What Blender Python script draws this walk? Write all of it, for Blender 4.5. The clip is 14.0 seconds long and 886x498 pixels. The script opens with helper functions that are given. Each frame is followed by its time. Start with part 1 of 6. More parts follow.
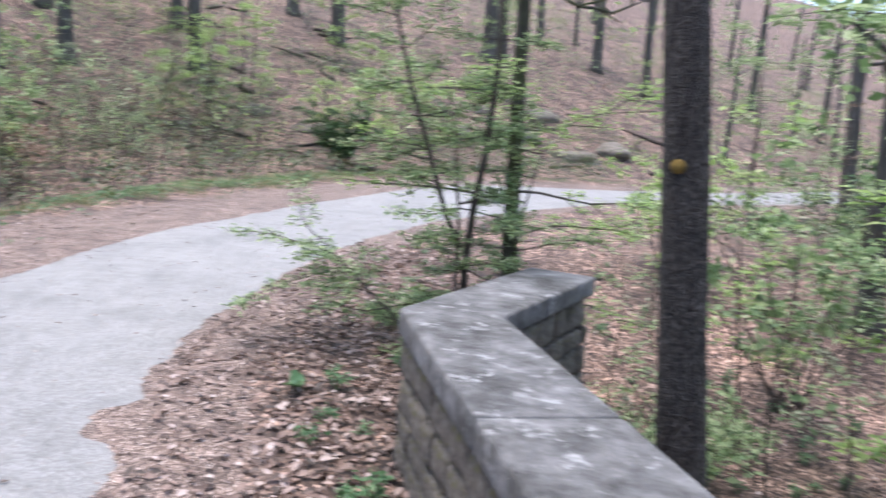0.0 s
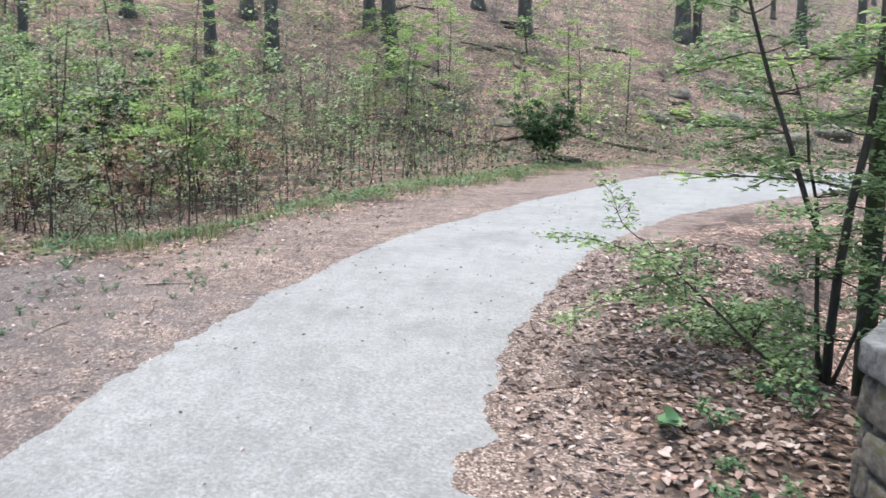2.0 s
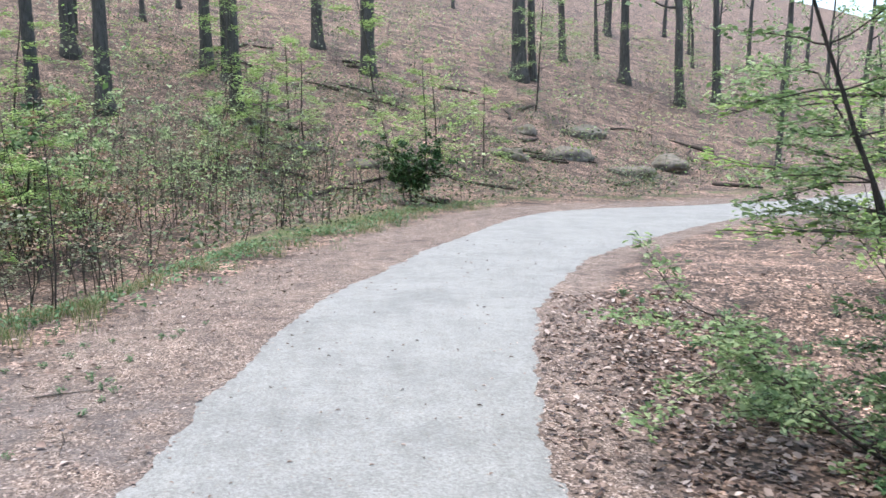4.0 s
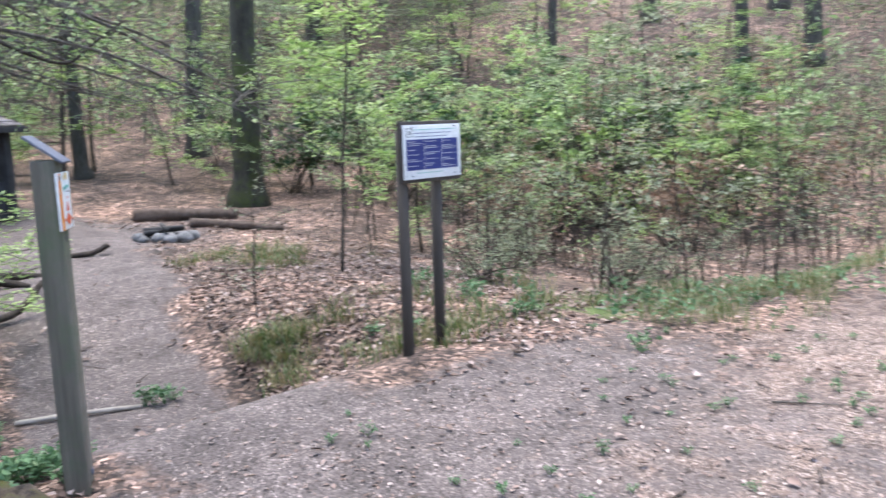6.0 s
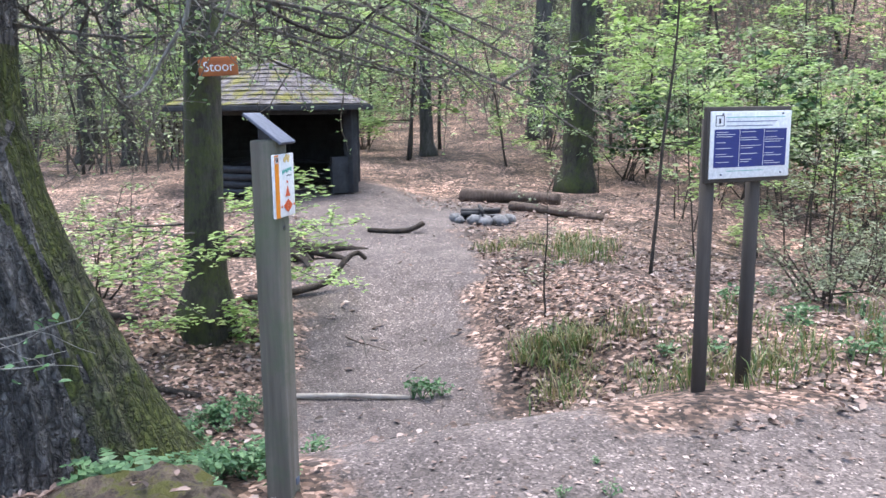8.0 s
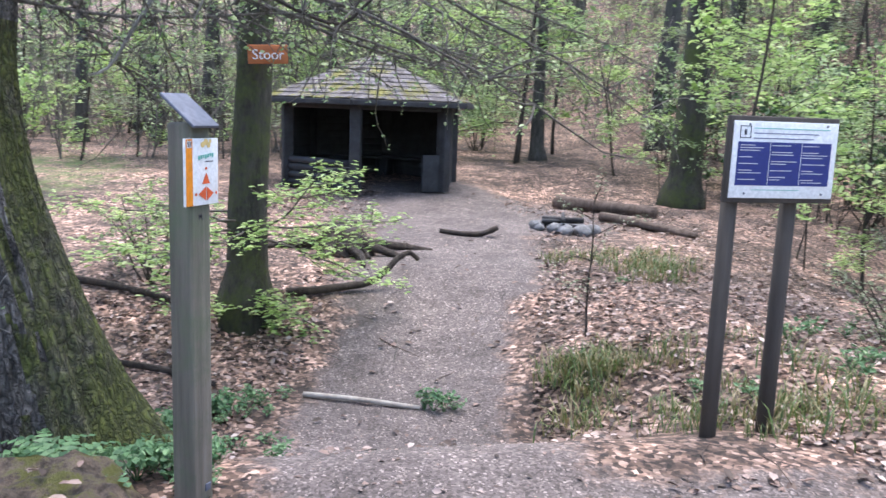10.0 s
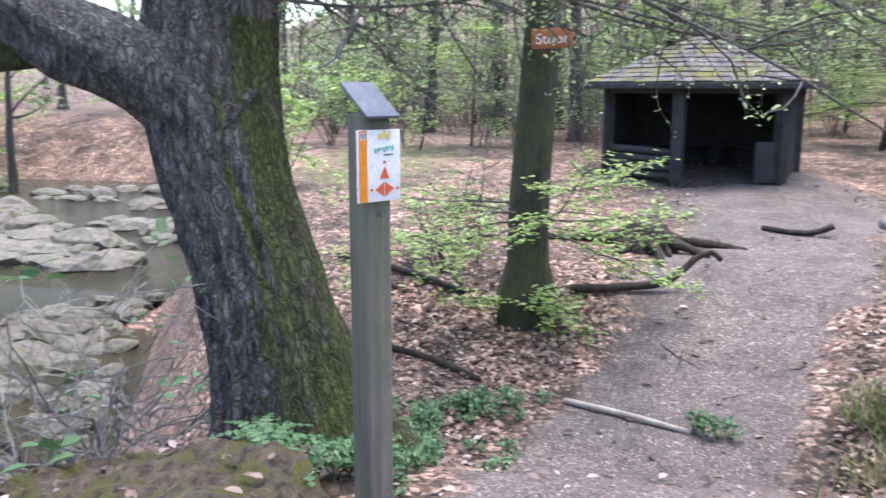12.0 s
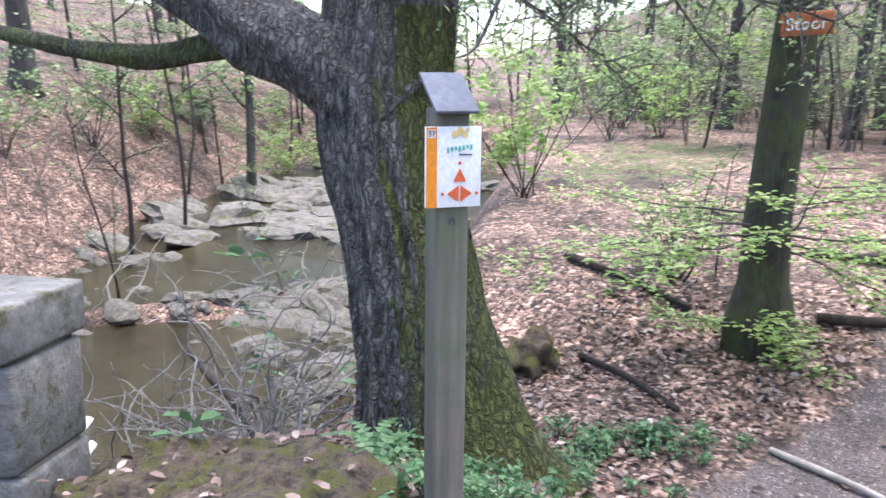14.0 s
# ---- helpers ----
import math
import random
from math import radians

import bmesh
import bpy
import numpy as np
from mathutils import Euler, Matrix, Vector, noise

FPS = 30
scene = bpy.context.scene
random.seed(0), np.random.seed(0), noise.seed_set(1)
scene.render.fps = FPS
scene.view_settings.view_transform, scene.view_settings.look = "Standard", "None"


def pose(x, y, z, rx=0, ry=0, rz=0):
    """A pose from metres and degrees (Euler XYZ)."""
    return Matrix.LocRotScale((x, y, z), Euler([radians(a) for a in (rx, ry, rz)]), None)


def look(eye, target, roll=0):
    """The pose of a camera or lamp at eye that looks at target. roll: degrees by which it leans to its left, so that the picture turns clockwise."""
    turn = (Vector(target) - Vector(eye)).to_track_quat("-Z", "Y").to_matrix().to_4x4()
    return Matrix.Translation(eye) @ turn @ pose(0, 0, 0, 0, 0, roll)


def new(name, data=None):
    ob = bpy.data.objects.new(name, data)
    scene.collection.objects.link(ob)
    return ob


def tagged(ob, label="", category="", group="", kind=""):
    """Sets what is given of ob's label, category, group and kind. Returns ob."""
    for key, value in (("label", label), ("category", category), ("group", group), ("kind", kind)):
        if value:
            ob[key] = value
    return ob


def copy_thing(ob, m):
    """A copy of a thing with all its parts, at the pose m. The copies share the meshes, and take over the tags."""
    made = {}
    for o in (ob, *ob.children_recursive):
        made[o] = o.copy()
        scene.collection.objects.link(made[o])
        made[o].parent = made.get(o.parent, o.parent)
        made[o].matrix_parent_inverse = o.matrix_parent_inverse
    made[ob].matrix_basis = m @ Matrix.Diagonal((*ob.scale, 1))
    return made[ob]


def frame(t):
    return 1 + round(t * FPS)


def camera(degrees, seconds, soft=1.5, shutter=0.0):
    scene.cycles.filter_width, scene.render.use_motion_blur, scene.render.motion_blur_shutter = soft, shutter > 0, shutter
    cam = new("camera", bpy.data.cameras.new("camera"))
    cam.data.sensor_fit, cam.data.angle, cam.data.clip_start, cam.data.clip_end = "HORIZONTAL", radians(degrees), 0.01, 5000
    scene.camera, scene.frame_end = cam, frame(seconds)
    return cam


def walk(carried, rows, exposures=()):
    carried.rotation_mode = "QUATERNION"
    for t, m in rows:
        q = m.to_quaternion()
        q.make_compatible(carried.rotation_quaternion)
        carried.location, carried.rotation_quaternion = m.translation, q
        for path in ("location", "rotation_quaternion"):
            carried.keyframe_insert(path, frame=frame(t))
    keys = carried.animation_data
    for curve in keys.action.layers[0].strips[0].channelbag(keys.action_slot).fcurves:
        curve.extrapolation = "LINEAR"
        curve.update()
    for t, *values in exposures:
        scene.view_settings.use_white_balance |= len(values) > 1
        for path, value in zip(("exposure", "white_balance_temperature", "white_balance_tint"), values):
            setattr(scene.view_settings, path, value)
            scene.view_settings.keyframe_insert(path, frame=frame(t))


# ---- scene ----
cam = camera(56.0, 14.0, shutter=0.35)
PATH = [
    (0, (2.323, -1.807, 1.729), (2.335, 0.766, 1.357), 4.6),
    (0.5, (2.094, -1.589, 1.705), (1.586, 0.928, 1.291), 4.4),
    (1, (1.751, -1.463, 1.632), (1.137, 1.026, 1.197), 3.9),
    (1.5, (1.43, -1.299, 1.631), (0.865, 1.2, 1.187), 2.4),
    (2, (1.167, -1.061, 1.636), (0.649, 1.452, 1.213), 1.6),
    (2.2, (1.019, -0.95, 1.613), (0.587, 1.581, 1.202), 1.2),
    (4.3, (-0.242, 0.135, 1.711), (-0.241, 2.718, 1.417), 0.3),
    (4.5, (-0.324, 0.199, 1.696), (-0.487, 2.775, 1.391), 0.3),
    (5, (-0.606, 0.515, 1.726), (-1.537, 2.916, 1.368), -0.3),
    (5.5, (-0.802, 0.761, 1.71), (-2.258, 2.877, 1.312), -1.1),
    (6, (-0.993, 1.029, 1.696), (-2.809, 2.846, 1.287), -1.8),
    (6.5, (-1.104, 1.286, 1.705), (-3.206, 2.761, 1.299), -1.0),
    (7, (-1.234, 1.503, 1.693), (-3.513, 2.687, 1.286), -0.4),
    (7.5, (-1.391, 1.694, 1.679), (-3.749, 2.707, 1.261), -0.8),
    (7.7, (-1.408, 1.751, 1.685), (-3.782, 2.722, 1.258), -0.8),
    (9.8, (-1.511, 2.625, 1.632), (-4.003, 3.236, 1.206), 2.0),
    (10, (-1.515, 2.725, 1.646), (-4.026, 3.245, 1.215), 2.1),
    (10.5, (-1.567, 2.926, 1.646), (-4.113, 3.212, 1.203), 1.3),
    (11, (-1.742, 3.049, 1.632), (-4.299, 3.123, 1.168), 1.8),
    (11.5, (-1.861, 3.141, 1.641), (-4.409, 2.964, 1.154), 0.9),
    (12, (-1.967, 3.323, 1.644), (-4.459, 2.764, 1.154), 0.1),
    (12.5, (-2.049, 3.517, 1.659), (-4.442, 2.614, 1.193), -1.1),
    (13, (-2.203, 3.643, 1.64), (-4.533, 2.581, 1.182), 0.6),
    (13.5, (-2.332, 3.766, 1.672), (-4.589, 2.569, 1.186), 1.4),
    (14, (-2.607, 3.885, 1.646), (-4.723, 2.466, 1.128), 0.6),
]
walk(cam, [(t, look(eye, target, roll)) for t, eye, target, roll in PATH], [(0, 1.85, 6500, 13), (2, 1.86, 6750, 5), (4.5, 1.8, 6650, 5), (6.5, 2.2, 6500, 10), (8, 2.25, 6500, 10), (10.5, 2.2, 6480, 12), (14, 2.38, 6500, 13)])


# ---- world and light ----
world = bpy.data.worlds.new("overcast_sky")
scene.world = world
world.use_nodes = True
wn = world.node_tree
sky = wn.nodes.new("ShaderNodeTexSky")
sky.sky_type, sky.sun_disc = "NISHITA", False
sky.sun_elevation, sky.sun_rotation = radians(79), radians(301)
sky.air_density, sky.dust_density, sky.ozone_density = 1.0, 2.0, 1.0
wn.nodes["Background"].inputs[1].default_value = 0.14
wn.links.new(sky.outputs[0], wn.nodes["Background"].inputs[0])
sun = new("sun", bpy.data.lights.new("sun", "SUN"))
sun.data.energy, sun.data.angle, sun.data.color = 1.3, radians(50), (1.0, 0.96, 0.88)
sun.matrix_world = look((0, 0, 60), (10, -6, 0))


# ---- materials ----
def nodes_of(name):
    m = bpy.data.materials.new(name)
    m.use_nodes = True
    return m, m.node_tree, m.node_tree.nodes["Principled BSDF"]


def ramp_node(nt, source, stops):
    r = nt.nodes.new("ShaderNodeValToRGB")
    els = r.color_ramp.elements
    while len(els) < len(stops):
        els.new(0.5)
    for e, (p, c) in zip(els, stops):
        e.position, e.color = p, (*c, 1)
    nt.links.new(source, r.inputs[0])
    return r.outputs[0]


def noise_node(nt, scale, detail=5, rough=0.6, stretch=(1, 1, 1), coord="Object"):
    tc, mp, n = nt.nodes.new("ShaderNodeTexCoord"), nt.nodes.new("ShaderNodeMapping"), nt.nodes.new("ShaderNodeTexNoise")
    mp.inputs["Scale"].default_value = stretch
    n.inputs["Scale"].default_value, n.inputs["Detail"].default_value, n.inputs["Roughness"].default_value = scale, detail, rough
    nt.links.new(tc.outputs[coord], mp.inputs[0])
    nt.links.new(mp.outputs[0], n.inputs["Vector"])
    return n.outputs[0]


def mix_node(nt, fac, a, b, mode="MIX"):
    m = nt.nodes.new("ShaderNodeMix")
    m.data_type, m.blend_type = "RGBA", mode
    for k, v in ((0, fac), (6, a), (7, b)):
        if isinstance(v, (int, float)):
            m.inputs[k].default_value = v
        elif isinstance(v, tuple):
            m.inputs[k].default_value = (*v, 1)
        else:
            nt.links.new(v, m.inputs[k])
    return m.outputs[2]


def bump_node(nt, bsdf, source, strength, distance):
    b = nt.nodes.new("ShaderNodeBump")
    b.inputs["Strength"].default_value, b.inputs["Distance"].default_value = strength, distance
    nt.links.new(source, b.inputs["Height"])
    nt.links.new(b.outputs[0], bsdf.inputs["Normal"])


def surface(name, stops, scale=4, rough=0.8, bump=0.3, fine=30, stretch=(1, 1, 1), metal=0.0, patch=None, patch_at=(0.52, 0.62), patch_scale=3, dist=0.02):
    """A rough natural surface: broad tone, fine grain, and patches of a second colour (moss, lichen, stain)."""
    m, nt, p = nodes_of(name)
    broad, grain = noise_node(nt, scale, 6, 0.65, stretch), noise_node(nt, fine, 6, 0.7, stretch)
    col = ramp_node(nt, broad, stops)
    col = mix_node(nt, 0.55, col, ramp_node(nt, grain, [(0.25, (0.45, 0.45, 0.45)), (0.75, (1.25, 1.25, 1.25))]), "MULTIPLY")
    if patch:
        spots = noise_node(nt, patch_scale, 7, 0.7)
        mask = ramp_node(nt, spots, [(patch_at[0], (0, 0, 0)), (patch_at[1], (1, 1, 1))])
        col = mix_node(nt, mask, col, mix_node(nt, grain, tuple(v * 0.55 for v in patch), patch))
    nt.links.new(col, p.inputs["Base Color"])
    p.inputs["Roughness"].default_value, p.inputs["Metallic"].default_value = rough, metal
    bump_node(nt, p, grain, bump, dist)
    return m


def leaf_material(name, stops, through_light=0.4, rough=0.5):
    """Thin leaves, each in a tone of its own, with light shining through."""
    m, nt, p = nodes_of(name)
    g = nt.nodes.new("ShaderNodeNewGeometry")
    col = ramp_node(nt, g.outputs["Random Per Island"], stops)
    col = mix_node(nt, 0.35, col, ramp_node(nt, noise_node(nt, 25, 3), [(0.3, (0.6, 0.6, 0.6)), (0.7, (1.2, 1.2, 1.2))]), "MULTIPLY")
    nt.links.new(col, p.inputs["Base Color"])
    p.inputs["Roughness"].default_value = rough
    if through_light:
        t, mx = nt.nodes.new("ShaderNodeBsdfTranslucent"), nt.nodes.new("ShaderNodeMixShader")
        nt.links.new(col, t.inputs[0])
        mx.inputs[0].default_value = through_light
        nt.links.new(p.outputs[0], mx.inputs[1])
        nt.links.new(t.outputs[0], mx.inputs[2])
        nt.links.new(mx.outputs[0], nt.nodes["Material Output"].inputs[0])
    return m


def plain(name, color, rough=0.6, metal=0.0):
    return surface(name, [(0.3, tuple(c * 0.88 for c in color)), (0.7, color)], 6, rough, 0.08, 60, metal=metal)


def ground_material():
    """Leaf litter with trodden soil, needle mulch and moss where the cover says so."""
    m, nt, p = nodes_of("forest_floor")
    tc = nt.nodes.new("ShaderNodeTexCoord")
    vor = nt.nodes.new("ShaderNodeTexVoronoi")
    vor.inputs["Scale"].default_value, vor.inputs["Randomness"].default_value = 34, 1.0
    warp = mix_node(nt, 0.06, tc.outputs["Object"], noise_node(nt, 9, 3))
    nt.links.new(warp, vor.inputs["Vector"])
    cell = nt.nodes.new("ShaderNodeSeparateColor")
    nt.links.new(vor.outputs["Color"], cell.inputs[0])
    litter = ramp_node(nt, cell.outputs[0], [(0.0, (0.016, 0.011, 0.009)), (0.28, (0.062, 0.043, 0.034)), (0.55, (0.15, 0.107, 0.086)), (0.82, (0.28, 0.208, 0.173)), (1.0, (0.48, 0.385, 0.34))])
    big = nt.nodes.new("ShaderNodeTexVoronoi")
    big.inputs["Scale"].default_value = 15
    nt.links.new(mix_node(nt, 0.1, tc.outputs["Object"], noise_node(nt, 5, 3)), big.inputs["Vector"])
    bigs = nt.nodes.new("ShaderNodeSeparateColor")
    nt.links.new(big.outputs["Color"], bigs.inputs[0])
    litter = mix_node(nt, 0.75, litter, ramp_node(nt, bigs.outputs[0], [(0.0, (0.45, 0.42, 0.4)), (0.5, (0.9, 0.88, 0.86)), (1.0, (1.5, 1.45, 1.42))]), "MULTIPLY")
    broad = noise_node(nt, 0.55, 6, 0.7)
    litter = mix_node(nt, 0.85, litter, ramp_node(nt, broad, [(0.34, (0.32, 0.28, 0.26)), (0.5, (0.9, 0.84, 0.82)), (0.68, (1.4, 1.28, 1.25))]), "MULTIPLY")
    litter = mix_node(nt, 0.8, litter, ramp_node(nt, noise_node(nt, 2.8, 6, 0.72), [(0.33, (0.3, 0.28, 0.27)), (0.48, (0.95, 0.93, 0.92)), (0.68, (1.5, 1.45, 1.42))]), "MULTIPLY")
    litter = mix_node(nt, 0.8, litter, ramp_node(nt, noise_node(nt, 1.1, 7, 0.78), [(0.36, (0.4, 0.37, 0.34)), (0.5, (1.0, 0.97, 0.95)), (0.64, (1.35, 1.28, 1.25))]), "MULTIPLY")
    fine = noise_node(nt, 70, 5, 0.75)
    chip = nt.nodes.new("ShaderNodeTexVoronoi")
    chip.inputs["Scale"].default_value = 80
    nt.links.new(mix_node(nt, 0.03, tc.outputs["Object"], noise_node(nt, 20, 3)), chip.inputs["Vector"])
    chips = nt.nodes.new("ShaderNodeSeparateColor")
    nt.links.new(chip.outputs["Color"], chips.inputs[0])
    soil = ramp_node(nt, chips.outputs[0], [(0.0, (0.05, 0.04, 0.038)), (0.45, (0.105, 0.087, 0.082)), (0.78, (0.145, 0.122, 0.115)), (0.93, (0.19, 0.16, 0.15)), (1.0, (0.36, 0.31, 0.29))])
    soil = mix_node(nt, 0.5, soil, ramp_node(nt, fine, [(0.3, (0.5, 0.5, 0.5)), (0.7, (1.3, 1.3, 1.3))]), "MULTIPLY")
    soil = mix_node(nt, 0.7, soil, ramp_node(nt, noise_node(nt, 1.6, 6, 0.7), [(0.32, (0.5, 0.47, 0.47)), (0.66, (1.4, 1.36, 1.38))]), "MULTIPLY")
    soil = mix_node(nt, 0.6, soil, ramp_node(nt, noise_node(nt, 9, 7, 0.75), [(0.34, (0.55, 0.54, 0.54)), (0.66, (1.35, 1.34, 1.34))]), "MULTIPLY")
    mulch = ramp_node(nt, chips.outputs[1], [(0.0, (0.04, 0.026, 0.02)), (0.4, (0.12, 0.089, 0.075)), (0.7, (0.22, 0.17, 0.147)), (0.9, (0.34, 0.28, 0.25)), (1.0, (0.5, 0.44, 0.41))])
    mulch = mix_node(nt, 0.7, mulch, ramp_node(nt, broad, [(0.3, (0.7, 0.62, 0.6)), (0.7, (1.2, 1.15, 1.1))]), "MULTIPLY")
    mulch = mix_node(nt, 0.85, mulch, ramp_node(nt, noise_node(nt, 3.4, 7, 0.75), [(0.34, (0.4, 0.37, 0.38)), (0.5, (0.95, 0.93, 0.93)), (0.66, (1.35, 1.3, 1.28))]), "MULTIPLY")
    moss = ramp_node(nt, fine, [(0.3, (0.03, 0.05, 0.012)), (0.7, (0.13, 0.19, 0.045))])
    cover = nt.nodes.new("ShaderNodeVertexColor")
    cover.layer_name = "cover"
    sep = nt.nodes.new("ShaderNodeSeparateColor")
    nt.links.new(cover.outputs[0], sep.inputs[0])
    edge = noise_node(nt, 3.5, 7, 0.75)

    def masked(channel):
        a = nt.nodes.new("ShaderNodeMath")
        a.operation = "ADD"
        nt.links.new(sep.outputs[channel], a.inputs[0])
        nt.links.new(edge, a.inputs[1])
        return ramp_node(nt, a.outputs[0], [(0.78, (0, 0, 0)), (1.0, (1, 1, 1))])

    col = mix_node(nt, masked(0), litter, soil)
    col = mix_node(nt, masked(1), col, mulch)
    col = mix_node(nt, masked(2), col, moss)
    nt.links.new(col, p.inputs["Base Color"])
    p.inputs["Roughness"].default_value = 0.9
    both = nt.nodes.new("ShaderNodeMath")
    both.operation = "ADD"
    nt.links.new(cell.outputs[1], both.inputs[0])
    nt.links.new(chips.outputs[2], both.inputs[1])
    bump_node(nt, p, both.outputs[0], 0.6, 0.02)
    return m


def asphalt_material():
    m, nt, p = nodes_of("worn_asphalt")
    fine, broad = noise_node(nt, 160, 4, 0.8), noise_node(nt, 0.9, 7, 0.7)
    col = ramp_node(nt, broad, [(0.3, (0.19, 0.19, 0.19)), (0.5, (0.24, 0.239, 0.238)), (0.8, (0.305, 0.303, 0.3))])
    col = mix_node(nt, 0.6, col, ramp_node(nt, fine, [(0.32, (0.42, 0.42, 0.42)), (0.68, (1.38, 1.38, 1.38))]), "MULTIPLY")
    col = mix_node(nt, 0.9, col, ramp_node(nt, noise_node(nt, 7, 7, 0.75), [(0.3, (0.78, 0.77, 0.76)), (0.7, (1.12, 1.12, 1.13))]), "MULTIPLY")
    col = mix_node(nt, 0.75, col, ramp_node(nt, noise_node(nt, 42, 5, 0.8), [(0.36, (0.55, 0.545, 0.54)), (0.64, (1.35, 1.35, 1.35))]), "MULTIPLY")
    specks = noise_node(nt, 30, 3, 0.6)
    col = mix_node(nt, ramp_node(nt, specks, [(0.64, (0, 0, 0)), (0.7, (0.55, 0.55, 0.55))]), col, (0.2, 0.15, 0.12))
    nt.links.new(col, p.inputs["Base Color"])
    p.inputs["Roughness"].default_value = 0.85
    bump_node(nt, p, fine, 0.35, 0.006)
    return m


def bark(name, dark, light, moss=None, moss_at=(0.5, 0.62), scale=9, plates=0):
    m, nt, p = nodes_of(name)
    n1 = noise_node(nt, scale, 8, 0.78, (1, 1, 0.22))
    n2 = noise_node(nt, scale * 5, 6, 0.7, (1, 1, 0.35))
    col = ramp_node(nt, n1, [(0.35, dark), (0.52, tuple((a + b) / 2 for a, b in zip(dark, light))), (0.7, light)])
    col = mix_node(nt, 0.5, col, ramp_node(nt, n2, [(0.3, (0.5, 0.5, 0.5)), (0.7, (1.25, 1.25, 1.25))]), "MULTIPLY")
    if moss:
        mask = ramp_node(nt, noise_node(nt, 2.2, 8, 0.75), [(moss_at[0], (0, 0, 0)), (moss_at[1], (1, 1, 1))])
        col = mix_node(nt, mask, col, mix_node(nt, n2, tuple(v * 0.35 for v in moss), tuple(v * 1.3 for v in moss)))
    height_of = n1
    if plates:
        tc, mp, vor = nt.nodes.new("ShaderNodeTexCoord"), nt.nodes.new("ShaderNodeMapping"), nt.nodes.new("ShaderNodeTexVoronoi")
        mp.inputs["Scale"].default_value = (1, 1, 0.26)
        nt.links.new(mix_node(nt, 0.14, tc.outputs["Object"], noise_node(nt, 7, 4, 0.65)), mp.inputs[0])
        vor.feature = "DISTANCE_TO_EDGE"
        vor.inputs["Scale"].default_value = plates
        nt.links.new(mp.outputs[0], vor.inputs["Vector"])
        furrow = ramp_node(nt, vor.outputs["Distance"], [(0.0, (0.25, 0.25, 0.25)), (0.12, (0.6, 0.6, 0.6)), (0.3, (1.0, 1.0, 1.0)), (0.5, (1.2, 1.2, 1.2))])
        col = mix_node(nt, ramp_node(nt, noise_node(nt, 11, 5, 0.7), [(0.35, (0.5, 0.5, 0.5)), (0.6, (1, 1, 1))]), col, furrow, "MULTIPLY")
        height_of = mix_node(nt, 0.4, furrow, n1)
    nt.links.new(col, p.inputs["Base Color"])
    p.inputs["Roughness"].default_value = 0.92
    bump_node(nt, p, height_of, 1.0, 0.05)
    return m


def water_material():
    m, nt, p = nodes_of("stream_water")
    nt.links.new(ramp_node(nt, noise_node(nt, 0.8, 5), [(0.35, (0.02, 0.016, 0.006)), (0.7, (0.05, 0.042, 0.018))]), p.inputs["Base Color"])
    p.inputs["Roughness"].default_value = 0.08
    p.inputs["Specular IOR Level"].default_value = 0.14
    bump_node(nt, p, noise_node(nt, 3.2, 7, 0.72, (1, 1.7, 1)), 0.8, 0.1)
    return m


M_GROUND, M_ASPHALT, M_WATER = ground_material(), asphalt_material(), water_material()
M_STONE = surface("lichened_sandstone", [(0.34, (0.06, 0.058, 0.055)), (0.5, (0.15, 0.147, 0.147)), (0.68, (0.27, 0.266, 0.268))], 4.5, 0.92, 0.9, 24, patch=(0.42, 0.42, 0.42), patch_at=(0.57, 0.66), patch_scale=6, dist=0.03)
M_RUBBLE = surface("rubble_stone", [(0.3, (0.07, 0.06, 0.05)), (0.5, (0.15, 0.13, 0.11)), (0.7, (0.26, 0.23, 0.2))], 5, 0.95, 0.8, 24, patch=(0.16, 0.15, 0.05), patch_at=(0.55, 0.66))
M_MORTAR = surface("old_mortar", [(0.3, (0.08, 0.075, 0.065)), (0.7, (0.16, 0.15, 0.13))], 6, 0.95, 0.6, 40)
M_CONCRETE = surface("weathered_concrete", [(0.3, (0.1, 0.095, 0.088)), (0.5, (0.19, 0.183, 0.175)), (0.7, (0.3, 0.29, 0.275))], 4.5, 0.92, 0.7, 26, patch=(0.1, 0.1, 0.05), patch_at=(0.53, 0.64), patch_scale=5)
M_ROCK = surface("stream_rock", [(0.3, (0.04, 0.036, 0.03)), (0.5, (0.15, 0.138, 0.122)), (0.7, (0.25, 0.225, 0.2))], 5, 0.8, 0.9, 14, patch=(0.08, 0.1, 0.03), patch_at=(0.52, 0.64), dist=0.04)
M_MOSSROCK = surface("mossy_stone", [(0.34, (0.06, 0.045, 0.034)), (0.5, (0.2, 0.148, 0.11)), (0.66, (0.38, 0.285, 0.22))], 14, 0.95, 1.0, 46, patch=(0.2, 0.2, 0.05), patch_at=(0.48, 0.58), patch_scale=7, dist=0.08)
M_POST = surface("green_weathered_post", [(0.3, (0.085, 0.075, 0.058)), (0.5, (0.15, 0.132, 0.105)), (0.7, (0.23, 0.2, 0.165))], 7, 0.85, 0.5, 34, (1, 1, 0.06), patch=(0.12, 0.145, 0.085), patch_at=(0.46, 0.66))
M_DARKPOST = surface("dark_stained_post", [(0.3, (0.035, 0.028, 0.024)), (0.7, (0.085, 0.07, 0.06))], 5, 0.8, 0.35, 30, (1, 1, 0.08))
M_HUT = surface("tarred_wood", [(0.3, (0.012, 0.012, 0.014)), (0.7, (0.042, 0.042, 0.046))], 5, 0.75, 0.4, 26)
